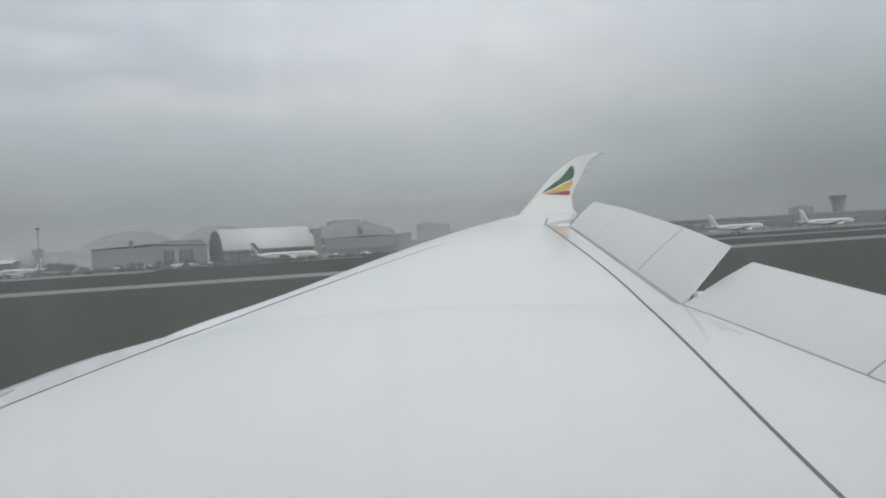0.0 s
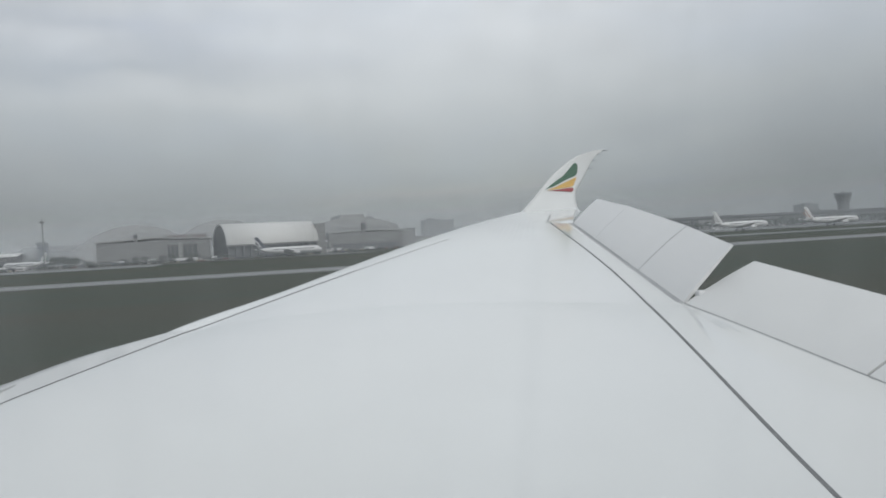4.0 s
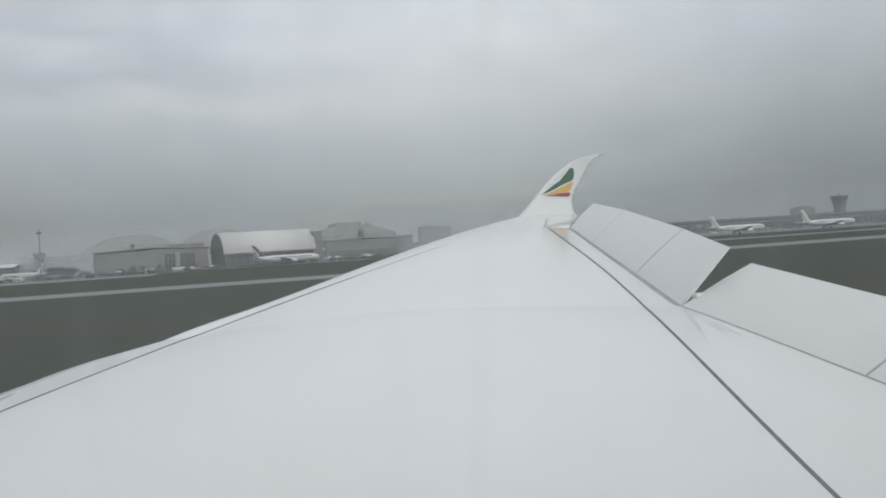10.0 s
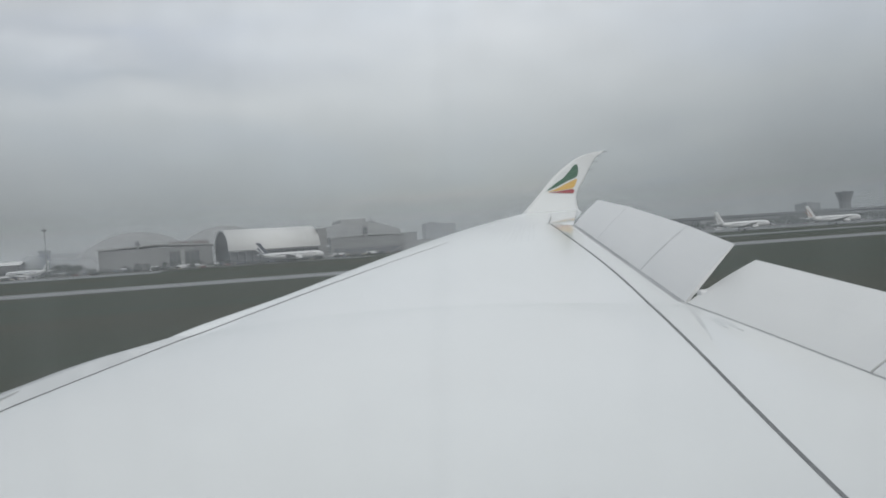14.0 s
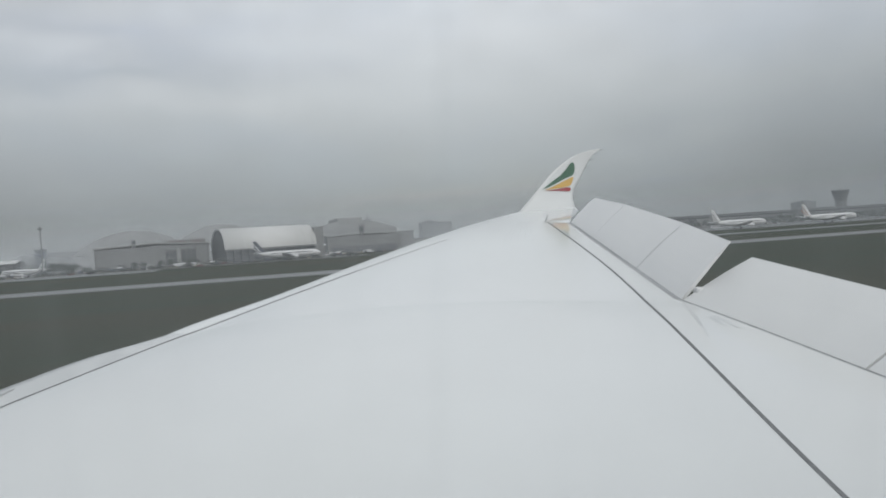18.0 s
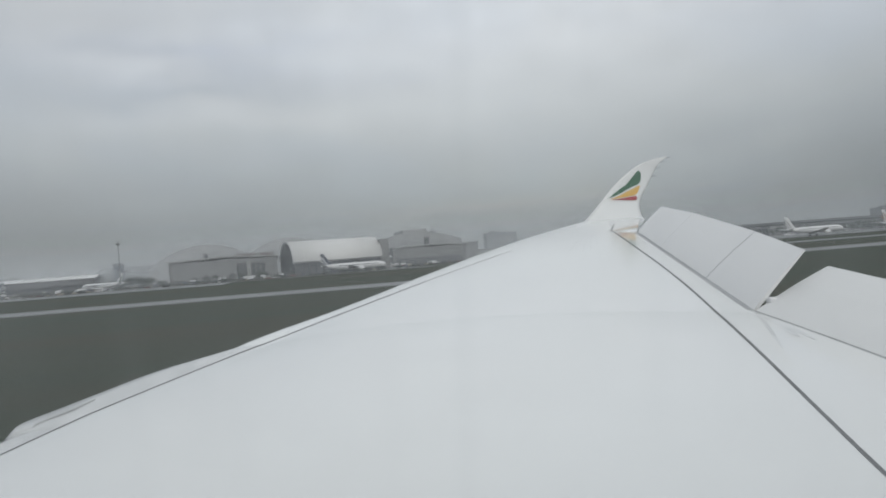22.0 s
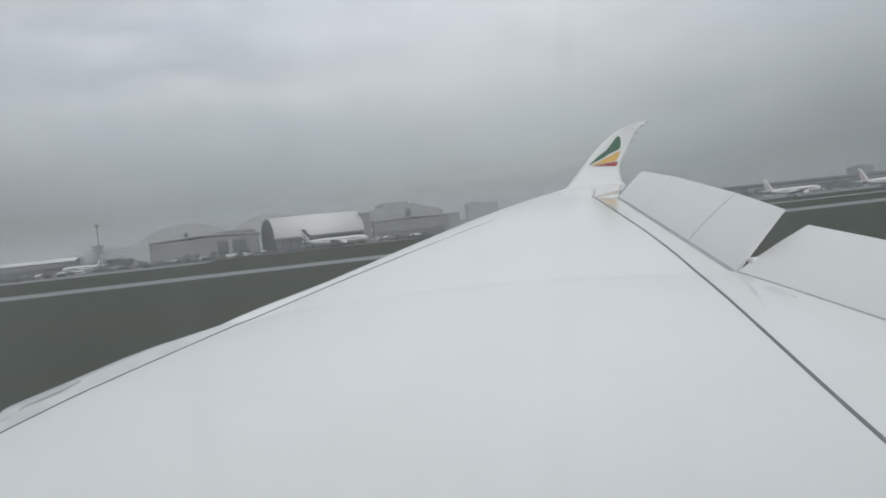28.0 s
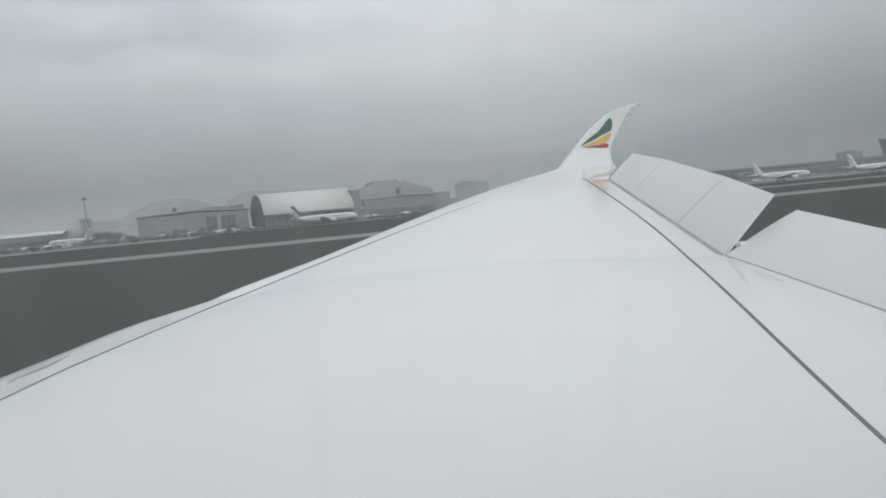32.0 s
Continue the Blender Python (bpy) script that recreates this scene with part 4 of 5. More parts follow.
def vault_shed(place, w, d, wall_h, crest, label, wall_mat=SHEET_PALE, roof_mat=SHEET_PALE):
    """A shed with a shallow curved roof whose ridge runs away from the airfield."""
    top = thing("vaulted_shed", place, label, "hangar")
    part("wall", boxes((-w / 2, w / 2, 0, d, 0, wall_h)), wall_mat, top)
    b = bmesh.new()
    prof = [(w / 2 * f * 1.02, wall_h + (crest - wall_h) * (1 - f * f)) for f in steps(-1, 1, 25)]
    hi = skin(b, [[(x, -0.8, z), (x, d + 0.8, z)] for x, z in prof])
    lo = skin(b, [[(x, -0.8, wall_h - 0.1), (x, d + 0.8, wall_h - 0.1)] for x, z in prof])
    for k in (0, 1):
        for j in range(24):
            b.faces.new((hi[j][k], hi[j + 1][k], lo[j + 1][k], lo[j][k]))
    part("roof", b, roof_mat, top, smooth=False)
    for x in steps(-w / 2 + 2, w / 2 - 2, 9):
        part("pilaster", boxes((x - 0.4, x + 0.4, -0.35, 0, 0, wall_h)), wall_mat, top)
    return top


# far sheds in the haze-paled grey, so they fade towards the sky
vault_shed((-151, 636, 0), 84, 40, 11.5, 27.8, "big grey shed with a curved roof, its colour paled for haze", HAZY, HAZY)
vault_shed((-88, 640, 0), 68, 40, 15.0, 29.2, "big grey shed with a curved roof, its colour paled for haze", HAZY, HAZY)
high_bay = vault_shed((16.5, 655, 0.02), 76, 60, 18.5, 27.0, "pale grey high-bay hangar with a curved roof and a raised ridge", SHEET_PALE, SHEET_PALE)
part("roof_monitor", boxes((-11, 10, 3, 56, 25.5, 29.6), bevel=0.8), SHEET_PALE, high_bay)
for sx in (-1, 1):
    bar = bmesh.new()
    tube(bar, [((-2.0, 2.0, 20.4), 0.22, 0.22, (1, 0, 0), (0, 1, 0)), ((-2.0 + sx * 3.6, 2.0, 22.8), 0.16, 0.16, (1, 0, 0), (0, 1, 0))], 6)
    part("antenna_arm", bar, VENT, low_hangar)
part("roof_sign", boxes((-6, 2, -0.6, 0.4, 20.5, 21.6)), SHEET_GREY, high_bay)
vault_shed((262, 742, 0.02), 46, 40, 6.5, 11.5, "white shed with a shallow curved roof", SHEET_PALE, ROOF_WHITE)
vault_shed((318, 752, 0.02), 50, 40, 6.5, 10.5, "white shed with a shallow curved roof", SHEET_PALE, ROOF_WHITE)


def gable_shed(place, w, d, wall_h, ridge, label):
    """A long shed whose ridge runs along the airfield, with a pale sheet roof."""
    top = thing("cargo_shed", place, label, "shed")
    part("wall", boxes((-w / 2, w / 2, 0, d, 0, wall_h)), SHEET_DARK, top)
    b = bmesh.new()
    prof = ((-1.0, wall_h - 0.2), (d / 2, ridge), (d + 1.0, wall_h - 0.2))
    lo = skin(b, [[(x, y, z) for y, z in prof] for x in (-w / 2 - 1, w / 2 + 1)])
    hi = skin(b, [[(x, y, z + 0.3) for y, z in prof] for x in (-w / 2 - 1, w / 2 + 1)])
    for k in (0, 1):
        for j in (0, 1):
            b.faces.new((lo[k][j], lo[k][j + 1], hi[k][j + 1], hi[k][j]))
    for j in (0, 2):
        b.faces.new((lo[0][j], lo[1][j], hi[1][j], hi[0][j]))
    roof = part("roof", b, ROOF_BRIGHT, top)
    for x in steps(-w / 2, w / 2, int(w / 6)):
        part("roof_seam", boxes((x - 0.1, x + 0.1, d * 0.46, d * 0.54, ridge + 0.2, ridge + 0.42)), SHEET_GREY, roof)
    for x in steps(-w / 2 + 6, w / 2 - 6, int(w / 12)):
        part("loading_door", boxes((x - 2.2, x + 2.2, -0.15, -0.02, 0, 4.6)), DOOR_BLUE, top)
    part("canopy", boxes((-w / 2, w / 2, -4.0, -1.0, 5.0, 5.3)), SHEET_DARK, top)
    return top


gable_shed((-305, 585, 0.02), 168, 30, 8.6, 10.6, "long low cargo shed with a white sheet roof")
gable_shed((-481, 590, 0.02), 168, 30, 8.6, 10.6, "long low cargo shed with a white sheet roof")


def block(name, place, w, d, h, floors, mat, label, category="building", group="", bays=0, roof_box=0.0, turn=0.0):
    """A framed building: a wall body, a window band on each storey, a parapet and a rooftop room."""
    top = thing(name, place, label, category, group, turn=turn)
    body = part("wall", boxes((-w / 2, w / 2, 0, d, 0, h)), mat, top)
    for k in range(floors):
        z = h * (k + 0.35) / floors
        zt = h * (k + 0.78) / floors
        if bays:
            for x in steps(-w / 2 + w / bays * 0.5, w / 2 - w / bays * 0.5, bays):
                part("window", boxes((x - w / bays * 0.32, x + w / bays * 0.32, -0.12, 0.0, z, zt)), GLASS_DARK, body)
        else:
            part("window_band", boxes((-w / 2 + 0.8, w / 2 - 0.8, -0.12, 0.0, z, zt)), GLASS_DARK, body)
    part("parapet", boxes((-w / 2 - 0.25, w / 2 + 0.25, -0.25, d + 0.25, h, h + 1.0)), mat, top)
    if roof_box:
        part("roof_room", boxes((-w * 0.2, w * 0.25, d * 0.25, d * 0.7, h + 1.0, h + 1.0 + roof_box)), mat, top)
    return top


tall = block("apartment_tower", (135.5, 1200, 0), 19, 20, 41, 0, RAW, "grey unfinished concrete apartment tower with a rooftop mast", bays=0, roof_box=4)
part("rooftop_mast", boxes((-0.4, 0.4, 8, 8.8, 44, 55)), STEEL, tall)
block("office_block", (259, 1300, 0), 27, 25, 38, 0, RAW, "grey hazy office block behind the airfield", roof_box=3)
block("office_block", (287, 1310, 0), 27, 25, 37, 0, BEIGE, "grey hazy office block behind the airfield")
block("office_block", (349, 1200, 0), 13, 14, 35, 0, RAW, "grey slim office block behind the airfield")
block("terminal_building", (555, 748, 0.02), 410, 20, 13, 3, SHEET_DARK, "long dark hazy terminal building behind the parked jets")
block("terminal_building", (880, 1100, 0), 40, 20, 19, 0, RAW, "grey low block behind the apron")
block("terminal_building", (768, 1000, 0), 25, 25, 27, 0, RAW, "grey mid-rise block behind the apron", roof_box=2)
block("low_office", (-24, 560, 0.02), 9, 12, 6.2, 0, SHEET_GREY, "small grey airfield office with a white roof edge")
part("roof_edge", boxes((-5.4, 5.4, -1.5, 12, 7.3, 8.4)), WHITE, bpy.data.objects["low_office"])
parked_airliner((-51.0, 524, 0.02), 180, 51, 2.5, NAVY, WHITE, "white narrow-body jet with a navy tail behind the hangar annex")
block("low_office", (-36, 562, 0.02), 8, 12, 13.5, 0, SHEET_GREY, "grey upright service block beside the hangar")
block("low_office", (-31, 600, 0.02), 5, 10, 15.5, 0, SHEET_DARK, "slim dark service tower beside the hangar")
block("low_office", (56, 640, 0.02), 18, 14, 14.4, 0, SHEET_GREY, "grey two-storey airfield office")
block("low_office", (96, 712, 0.02), 44, 14, 7.0, 0, SHEET_PALE, "long pale low airfield building")
block("low_office", (140, 830, 0.02), 60, 14, 9, 0, SHEET_GREY, "grey low airfield building")
block("low_office", (225, 850, 0.02), 80, 16, 9, 0, SHEET_GREY, "grey low airfield building")
block("low_office", (402, 720, 0.02), 32, 14, 9, 0, SHEET_GREY, "grey low airfield building")
block("low_office", (690, 905, 0.02), 150, 20, 4.2, 0, SHEET_PALE, "long pale terminal pier")
block("low_office", (900, 980, 0.02), 160, 24, 13, 0, SHEET_GREY, "long grey terminal building")

rng = random.Random(7)
for i in range(78):
    a = -0.62 + 1.75 * (i + rng.random() * 0.8) / 78
    dist = rng.uniform(1250, 1900)
    h = rng.choice((10, 12, 14, 16, 18, 21, 26)) * (dist / 1400) * (0.5 if a > 0.45 else 1.0)
    w = rng.uniform(22, 60)
    block("city_building", (dist * math.sin(a), dist * math.cos(a), 0), w, rng.uniform(14, 24), h, 0, rng.choice((BEIGE, RAW, BEIGE)), "hazy grey concrete city building beyond the airfield", "building", "city buildings", bays=0, roof_box=rng.choice((0, 0, 2.5)), turn=math.degrees(-a) + rng.uniform(-14, 14))

# control tower
tower = thing("control_tower", (630.5, 788, 0.02), "tall grey concrete control tower with a flared glazed cab", "tower")
tower.scale = (1.08, 1.08, 1.08)
part("shaft", tube(bmesh.new(), [((0, 0, 0), 9.4, 9.4, (1, 0, 0), (0, 1, 0)), ((0, 0, 20), 8.6, 8.6, (1, 0, 0), (0, 1, 0)), ((0, 0, 28), 8.6, 8.6, (1, 0, 0), (0, 1, 0))], 12), RAW, tower)
for k, (z0, z1, r0, r1, mt, nm) in enumerate(((28, 32, 8.6, 9.8, RAW, "flare"), (32, 34, 9.4, 10.0, SHEET_DARK, "glazing"), (34, 36, 10.4, 11.2, RAW, "ledge"), (36, 38, 10.8, 11.4, SHEET_DARK, "glazing"), (38, 39.6, 12.0, 12.8, RAW, "ledge"), (39.6, 43.0, 12.0, 13.4, DOOR_BLUE, "cab_glazing"), (43.0, 44.4, 13.8, 13.2, RAW, "roof"))):
    part(nm, tube(bmesh.new(), [((0, 0, z0), r0, r0, (1, 0, 0), (0, 1, 0)), ((0, 0, z1), r1, r1, (1, 0, 0), (0, 1, 0))], 12), mt, tower)
part("antenna", boxes((-0.3, 0.3, -0.3, 0.3, 44.4, 49)), STEEL, tower)
part("radar", boxes((-2.5, 2.5, -0.4, 0.4, 45.5, 46.5)), STEEL, tower)
part("base_block", boxes((-22, 16, -6, 14, 0, 9)), RAW, tower)


# ---- light masts ----
def light_mast(place, h):
    top = thing("light_mast", place, "tall slim steel floodlight mast with a ring of lamps", "mast", "floodlight masts")
    part("pole", pole(0, 0, 0, h, 0.35, 0.16), STEEL, top)
    head = part("lamp_ring", tube(bmesh.new(), [((0, 0, h - 1.6), 0.8, 0.8, (1, 0, 0), (0, 1, 0)), ((0, 0, h - 1.3), 0.8, 0.8, (1, 0, 0), (0, 1, 0))], 12), STEEL, top)
    for k in range(8):
        a = k * math.pi / 4
        part("floodlight", boxes((0.95 * math.cos(a) - 0.3, 0.95 * math.cos(a) + 0.3, 0.95 * math.sin(a) - 0.3, 0.95 * math.sin(a) + 0.3, h - 1.9, h - 1.2)), SHEET_DARK, head)
    part("finial", boxes((-0.06, 0.06, -0.06, 0.06, h, h + 0.8)), STEEL, top)
    return top


mast = light_mast((-175, 430, 0.02), 25)
for x, y in ((-233, 430), (-293, 432), (-353, 432), (-413, 432), (640, 900), (748, 900)):
    copy_thing(mast, spot(x, y, 0.02, 0, 0, 13 * x % 45))


# ---- vehicles ----
def vehicle(place, turn, kind, paint):
    names = {"van": ("van", "boxy airport van with dark windows on the apron"), "truck": ("truck", "small box truck parked on the apron"), "car": ("car", "parked saloon car on the apron")}
    nm, label = names[kind]
    top = thing(nm, place, label, nm, "apron vehicles", turn=turn)
    L, W, H = {"van": (5.2, 2.0, 2.3), "truck": (7.6, 2.5, 3.2), "car": (4.4, 1.8, 1.45)}[kind]
    if kind == "truck":
        part("cargo_box", boxes((-L / 2, L * 0.2, -W / 2, W / 2, 0.8, H), bevel=0.05), WHITE, top)
        cab = part("cab", boxes((L * 0.22, L / 2, -W * 0.46, W * 0.46, 0.5, 2.4), bevel=0.15), paint, top)
        part("windscreen", boxes((L / 2 - 0.05, L / 2 + 0.02, -W * 0.4, W * 0.4, 1.5, 2.2)), GLASS_DARK, cab)
        part("chassis", boxes((-L / 2, L / 2 - 0.3, -W * 0.4, W * 0.4, 0.5, 0.8)), RUBBER, top)
    else:
        k = 0.62 if kind == "car" else 0.95
        body = part("body", boxes((-L / 2, L / 2, -W / 2, W / 2, 0.35, H * 0.62), bevel=0.12), paint, top)
        part("roof", boxes((-L / 2 * k, L / 2 * (k - 0.2), -W * 0.45, W * 0.45, H * 0.62, H), bevel=0.14), paint, top)
        for sy in (-1, 1):
            part("side_window", boxes((-L / 2 * k + 0.3, L / 2 * (k - 0.2) - 0.3, sy * W * 0.45 - 0.02, sy * W * 0.45 + 0.02, H * 0.66, H * 0.9)), GLASS_DARK, body)
        part("windscreen", boxes((L / 2 * (k - 0.2) - 0.04, L / 2 * (k - 0.2) + 0.03, -W * 0.4, W * 0.4, H * 0.66, H * 0.92)), GLASS_DARK, body)
    for sx in (-0.31, 0.31):
        for sy in (-1, 1):
            part("wheel", tube(bmesh.new(), [((L * sx, sy * W * 0.46 - 0.1, 0.36), 0.36, 0.36, (1, 0, 0), (0, 0, 1)), ((L * sx, sy * W * 0.46 + 0.1, 0.36), 0.36, 0.36, (1, 0, 0), (0, 0, 1))], 10), RUBBER, top)
    return top


stock = [(k, vehicle((-117 + 7 * i, 452, 0.02), 8 * i, k, CARS[i % 5])) for i, k in enumerate(("van", "truck", "car", "van", "car"))]
for i in range(150):
    zone = i % 4
    if zone < 2:
        x, y = rng.uniform(-262, -84), rng.uniform(418, 462)
    elif zone == 2:
        x, y = rng.uniform(-32, 60), rng.uniform(555, 597)
    else:
        x, y = rng.uniform(430, 640), rng.uniform(640, 745)
    kind, src = stock[rng.randrange(5)]
    copy_thing(src, spot(x, y, 0.02, 0, 0, rng.choice((0, 90, 180, 270)) + rng.uniform(-15, 15)))


def passenger_bus(place, turn):
    top = thing("passenger_bus", place, "long white apron bus with a dark window band", "bus", "apron buses", turn=turn)
    body = part("body", boxes((-6.5, 6.5, -1.4, 1.4, 0.4, 3.0), bevel=0.15), WHITE, top)
    for sy in (-1, 1):
        for k in range(6):
            part("window", boxes((-6.0 + 2.0 * k, -4.3 + 2.0 * k, sy * 1.4 - 0.02, sy * 1.4 + 0.02, 1.5, 2.6)), GLASS_DARK, body)
    part("windscreen", boxes((6.48, 6.53, -1.2, 1.2, 1.2, 2.7)), GLASS_DARK, body)
    part("roof_unit", boxes((-2.0, 1.0, -0.8, 0.8, 3.0, 3.3), bevel=0.05), WHITE, top)
    for sx in (-4.2, 4.2):
        for sy in (-1, 1):
            part("wheel", tube(bmesh.new(), [((sx, sy * 1.3 - 0.13, 0.48), 0.48, 0.48, (1, 0, 0), (0, 0, 1)), ((sx, sy * 1.3 + 0.13, 0.48), 0.48, 0.48, (1, 0, 0), (0, 0, 1))], 12), RUBBER, top)
    return top


def baggage_cart(place, turn):
    top = thing("baggage_cart", place, "covered grey baggage cart with a drawbar", "cart", "baggage carts", turn=turn)
    part("deck", boxes((-1.5, 1.5, -0.8, 0.8, 0.5, 0.65)), STEEL, top)
    part("canopy", boxes((-1.5, 1.5, -0.8, 0.8, 1.9, 2.0)), SHEET_PALE, top)
    for sx in (-1.45, 1.45):
        part("end_panel", boxes((sx - 0.04, sx + 0.04, -0.8, 0.8, 0.65, 1.9)), SHEET_GREY, top)
    part("curtain", boxes((-1.4, 1.4, -0.82, -0.78, 0.7, 1.9)), NAVY, top)
    part("drawbar", boxes((1.5, 2.6, -0.05, 0.05, 0.4, 0.5)), STEEL, top)
    for sx in (-1.0, 1.0):
        for sy in (-1, 1):
            part("wheel", tube(bmesh.new(), [((sx, sy * 0.7 - 0.08, 0.25), 0.25, 0.25, (1, 0, 0), (0, 0, 1)), ((sx, sy * 0.7 + 0.08, 0.25), 0.25, 0.25, (1, 0, 0), (0, 0, 1))], 10), RUBBER, top)
    return top


bus = passenger_bus((548, 696, 0.03), 1)
for x, y, a in ((562, 697, 2), (576, 696, 178), (590, 703, 5), (497, 690, 12), (-20, 566, 5), (625, 715, 0), (352, 640, 3), (367, 641, 0), (383, 642, 182), (399, 646, 4), (448, 690, 2), (462, 692, 180)):
    copy_thing(bus, spot(x, y, 0.03, 0, 0, a))
cart = baggage_cart((-98, 438, 0.03), 4)
for row in range(9):
    x0, y0 = ((-138, 432), (-122, 441), (-104, 434), (-84, 436), (-76, 430), (-31, 440), (-24, 570), (18, 588), (40, 584))[row]
    for k in range(rng.randint(2, 5)):
        copy_thing(cart, spot(x0 + 4.3 * k, y0 + 0.5 * k, 0.03, 0, 0, 6 + rng.uniform(-5, 5)))


def cargo_container(place, turn, paint):
    """A rounded-shoulder air cargo container with ribs, a door curtain and a base pallet."""
    top = thing("cargo_container", place, "scuffed metal air cargo container on the wet apron", "container", "cargo containers", turn=turn)
    b = bmesh.new()
    prof = ((-1.55, 0.15), (1.55, 0.15), (1.55, 1.75), (1.05, 2.3), (-1.55, 2.3))
    skin(b, [[(x, y, z) for x, z in prof + prof[:1]] for y in (-1.2, 1.2)])
    for y in (-1.2, 1.2):
        b.faces.new([b.verts.new((x, y, z)) for x, z in prof])
    body = part("body", b, paint, top)
    for x in steps(-1.3, 1.0, 5):
        part("rib", boxes((x - 0.05, x + 0.05, -1.26, -1.2, 0.2, 2.2)), STEEL, body)
    part("pallet", boxes((-1.6, 1.6, -1.25, 1.25, 0, 0.15)), STEEL, top)
    return top


def tow_tractor(place, turn):
    top = thing("tow_tractor", place, "low grey aircraft tow tractor with a small cab", "tractor", "tow tractors", turn=turn)
    part("body", boxes((-2.6, 2.6, -1.2, 1.2, 0.35, 1.25), bevel=0.12), CARS[2], top)
    cab = part("cab", boxes((0.7, 2.2, -0.9, 0.9, 1.25, 2.2), bevel=0.12), CARS[0], top)
    part("windscreen", boxes((2.16, 2.23, -0.75, 0.75, 1.45, 2.05)), GLASS_DARK, cab)
    for sy in (-1, 1):
        part("side_window", boxes((0.95, 1.95, sy * 0.9 - 0.02, sy * 0.9 + 0.02, 1.45, 2.05)), GLASS_DARK, cab)
    for sx in (-1.6, 1.6):
        for sy in (-1, 1):
            part("wheel", tube(bmesh.new(), [((sx, sy * 1.15 - 0.16, 0.5), 0.5, 0.5, (1, 0, 0), (0, 0, 1)), ((sx, sy * 1.15 + 0.16, 0.5), 0.5, 0.5, (1, 0, 0), (0, 0, 1))], 12), RUBBER, top)
    return top


crates = [cargo_container((-150 + 3.1 * i, 462, 0.02), 4 * i, m) for i, m in enumerate((SHEET_DARK, TANK, SHEET_GREY))]
for i in range(110):
    copy_thing(crates[i % 3], spot(rng.uniform(-165, -88) if i % 5 < 3 else rng.uniform(-262, -170), rng.uniform(455, 474), 0.02, 0, 0, rng.choice((0, 90, 180)) + rng.uniform(-8, 8)))
tug = tow_tractor((-135, 444, 0.02), 12)
for x, y, a in ((-101, 446, 170), (-72, 440, 8), (-158, 452, 95), (-208, 446, 4), (-44, 446, 182)):
    copy_thing(tug, spot(x, y, 0.02, 0, 0, a))


# ---- trees and bushes ----
def tree(place, h, spread, seed, label="dark leafy tree beside the airfield buildings"):
    r = random.Random(seed)
    top = thing("tree", place, label, "tree", "airfield trees")
    b = bmesh.new()
    tube(b, [((0, 0, 0), h * 0.035, h * 0.035, (1, 0, 0), (0, 1, 0)), ((h * 0.01, 0, h * 0.3), h * 0.024, h * 0.024, (1, 0, 0), (0, 1, 0)), ((0, h * 0.01, h * 0.7), h * 0.008, h * 0.008, (1, 0, 0), (0, 1, 0))], 8)
    for k in range(6):
        a, z = k * 1.1 + r.random(), h * r.uniform(0.28, 0.5)
        tip = Vector((math.cos(a) * spread * 0.55, math.sin(a) * spread * 0.55, z + h * 0.25))
        tube(b, [((0, 0, z), h * 0.012, h * 0.012, (1, 0, 0), (0, 1, 0)), (tip, h * 0.004, h * 0.004, (1, 0, 0), (0, 1, 0))], 5)
    part("trunk", b, BARK, top)
    b = bmesh.new()
    for k in range(520):
        a, z = r.uniform(0, 6.283), r.betavariate(2.0, 1.6)
        rad = spread * (math.sin(math.pi * min(1, z * 0.85 + 0.12)) ** 0.7) * math.sqrt(r.random()) * (1 + 0.3 * math.sin(3 * a + seed))
        c = Vector((rad * math.cos(a), rad * math.sin(a), h * (0.3 + 0.7 * z)))
        s = h * r.uniform(0.02, 0.05)
        turn = Euler((r.uniform(0, 6), r.uniform(0, 6), r.uniform(0, 6))).to_matrix()
        vs = [b.verts.new(c + turn @ Vector(p) * s) for p in ((-1, -0.5, 0), (0, -0.7, 0.3), (1, -0.3, 0), (0.9, 0.5, 0.2), (0, 0.8, -0.2), (-0.9, 0.4, 0.1))]
        b.faces.new(vs[:4])
        b.faces.new((vs[0], vs[3], vs[4], vs[5]))
    part("crown", b, LEAF, top)
    return top


depot = thing("fuel_depot", (142, 795, 0.02), "dark blue-grey depot shed with three upright tanks", "depot")
part("wall", boxes((-15, 15, 0, 9, 0, 8.6)), TANK, depot)
part("roof", boxes((-15.4, 15.4, -0.4, 9.4, 8.6, 9.1)), SHEET_DARK, depot)
for k, (x, h) in enumerate(((-7.0, 14.0), (1.0, 15.0), (8.5, 15.6))):
    tank = part("tank", tube(bmesh.new(), [((x, -2.6, 0), 1.5, 1.5, (1, 0, 0), (0, 1, 0)), ((x, -2.6, h - 1.0), 1.5, 1.5, (1, 0, 0), (0, 1, 0)), ((x, -2.6, h), 0.5, 0.5, (1, 0, 0), (0, 1, 0))], 14), TANK, depot, smooth=True)
    part("tank_rim", tube(bmesh.new(), [((x, -2.6, h * 0.5), 1.58, 1.58, (1, 0, 0), (0, 1, 0)), ((x, -2.6, h * 0.5 + 0.3), 1.58, 1.58, (1, 0, 0), (0, 1, 0))], 14), SHEET_DARK, tank)
for i in range(5):
    tree((168 + 9 * i + rng.uniform(-3, 3), 812 + rng.uniform(-6, 6), 0), rng.uniform(5, 8), rng.uniform(2.4, 3.6), i)
for i in range(22):
    tree((-166 + 4.0 * i + rng.uniform(-2, 2), 470 + rng.uniform(-5, 3), 0), rng.uniform(2.4, 4.6), rng.uniform(1.6, 3.0), 40 + i, "low dark bushy tree before the maintenance hangar")
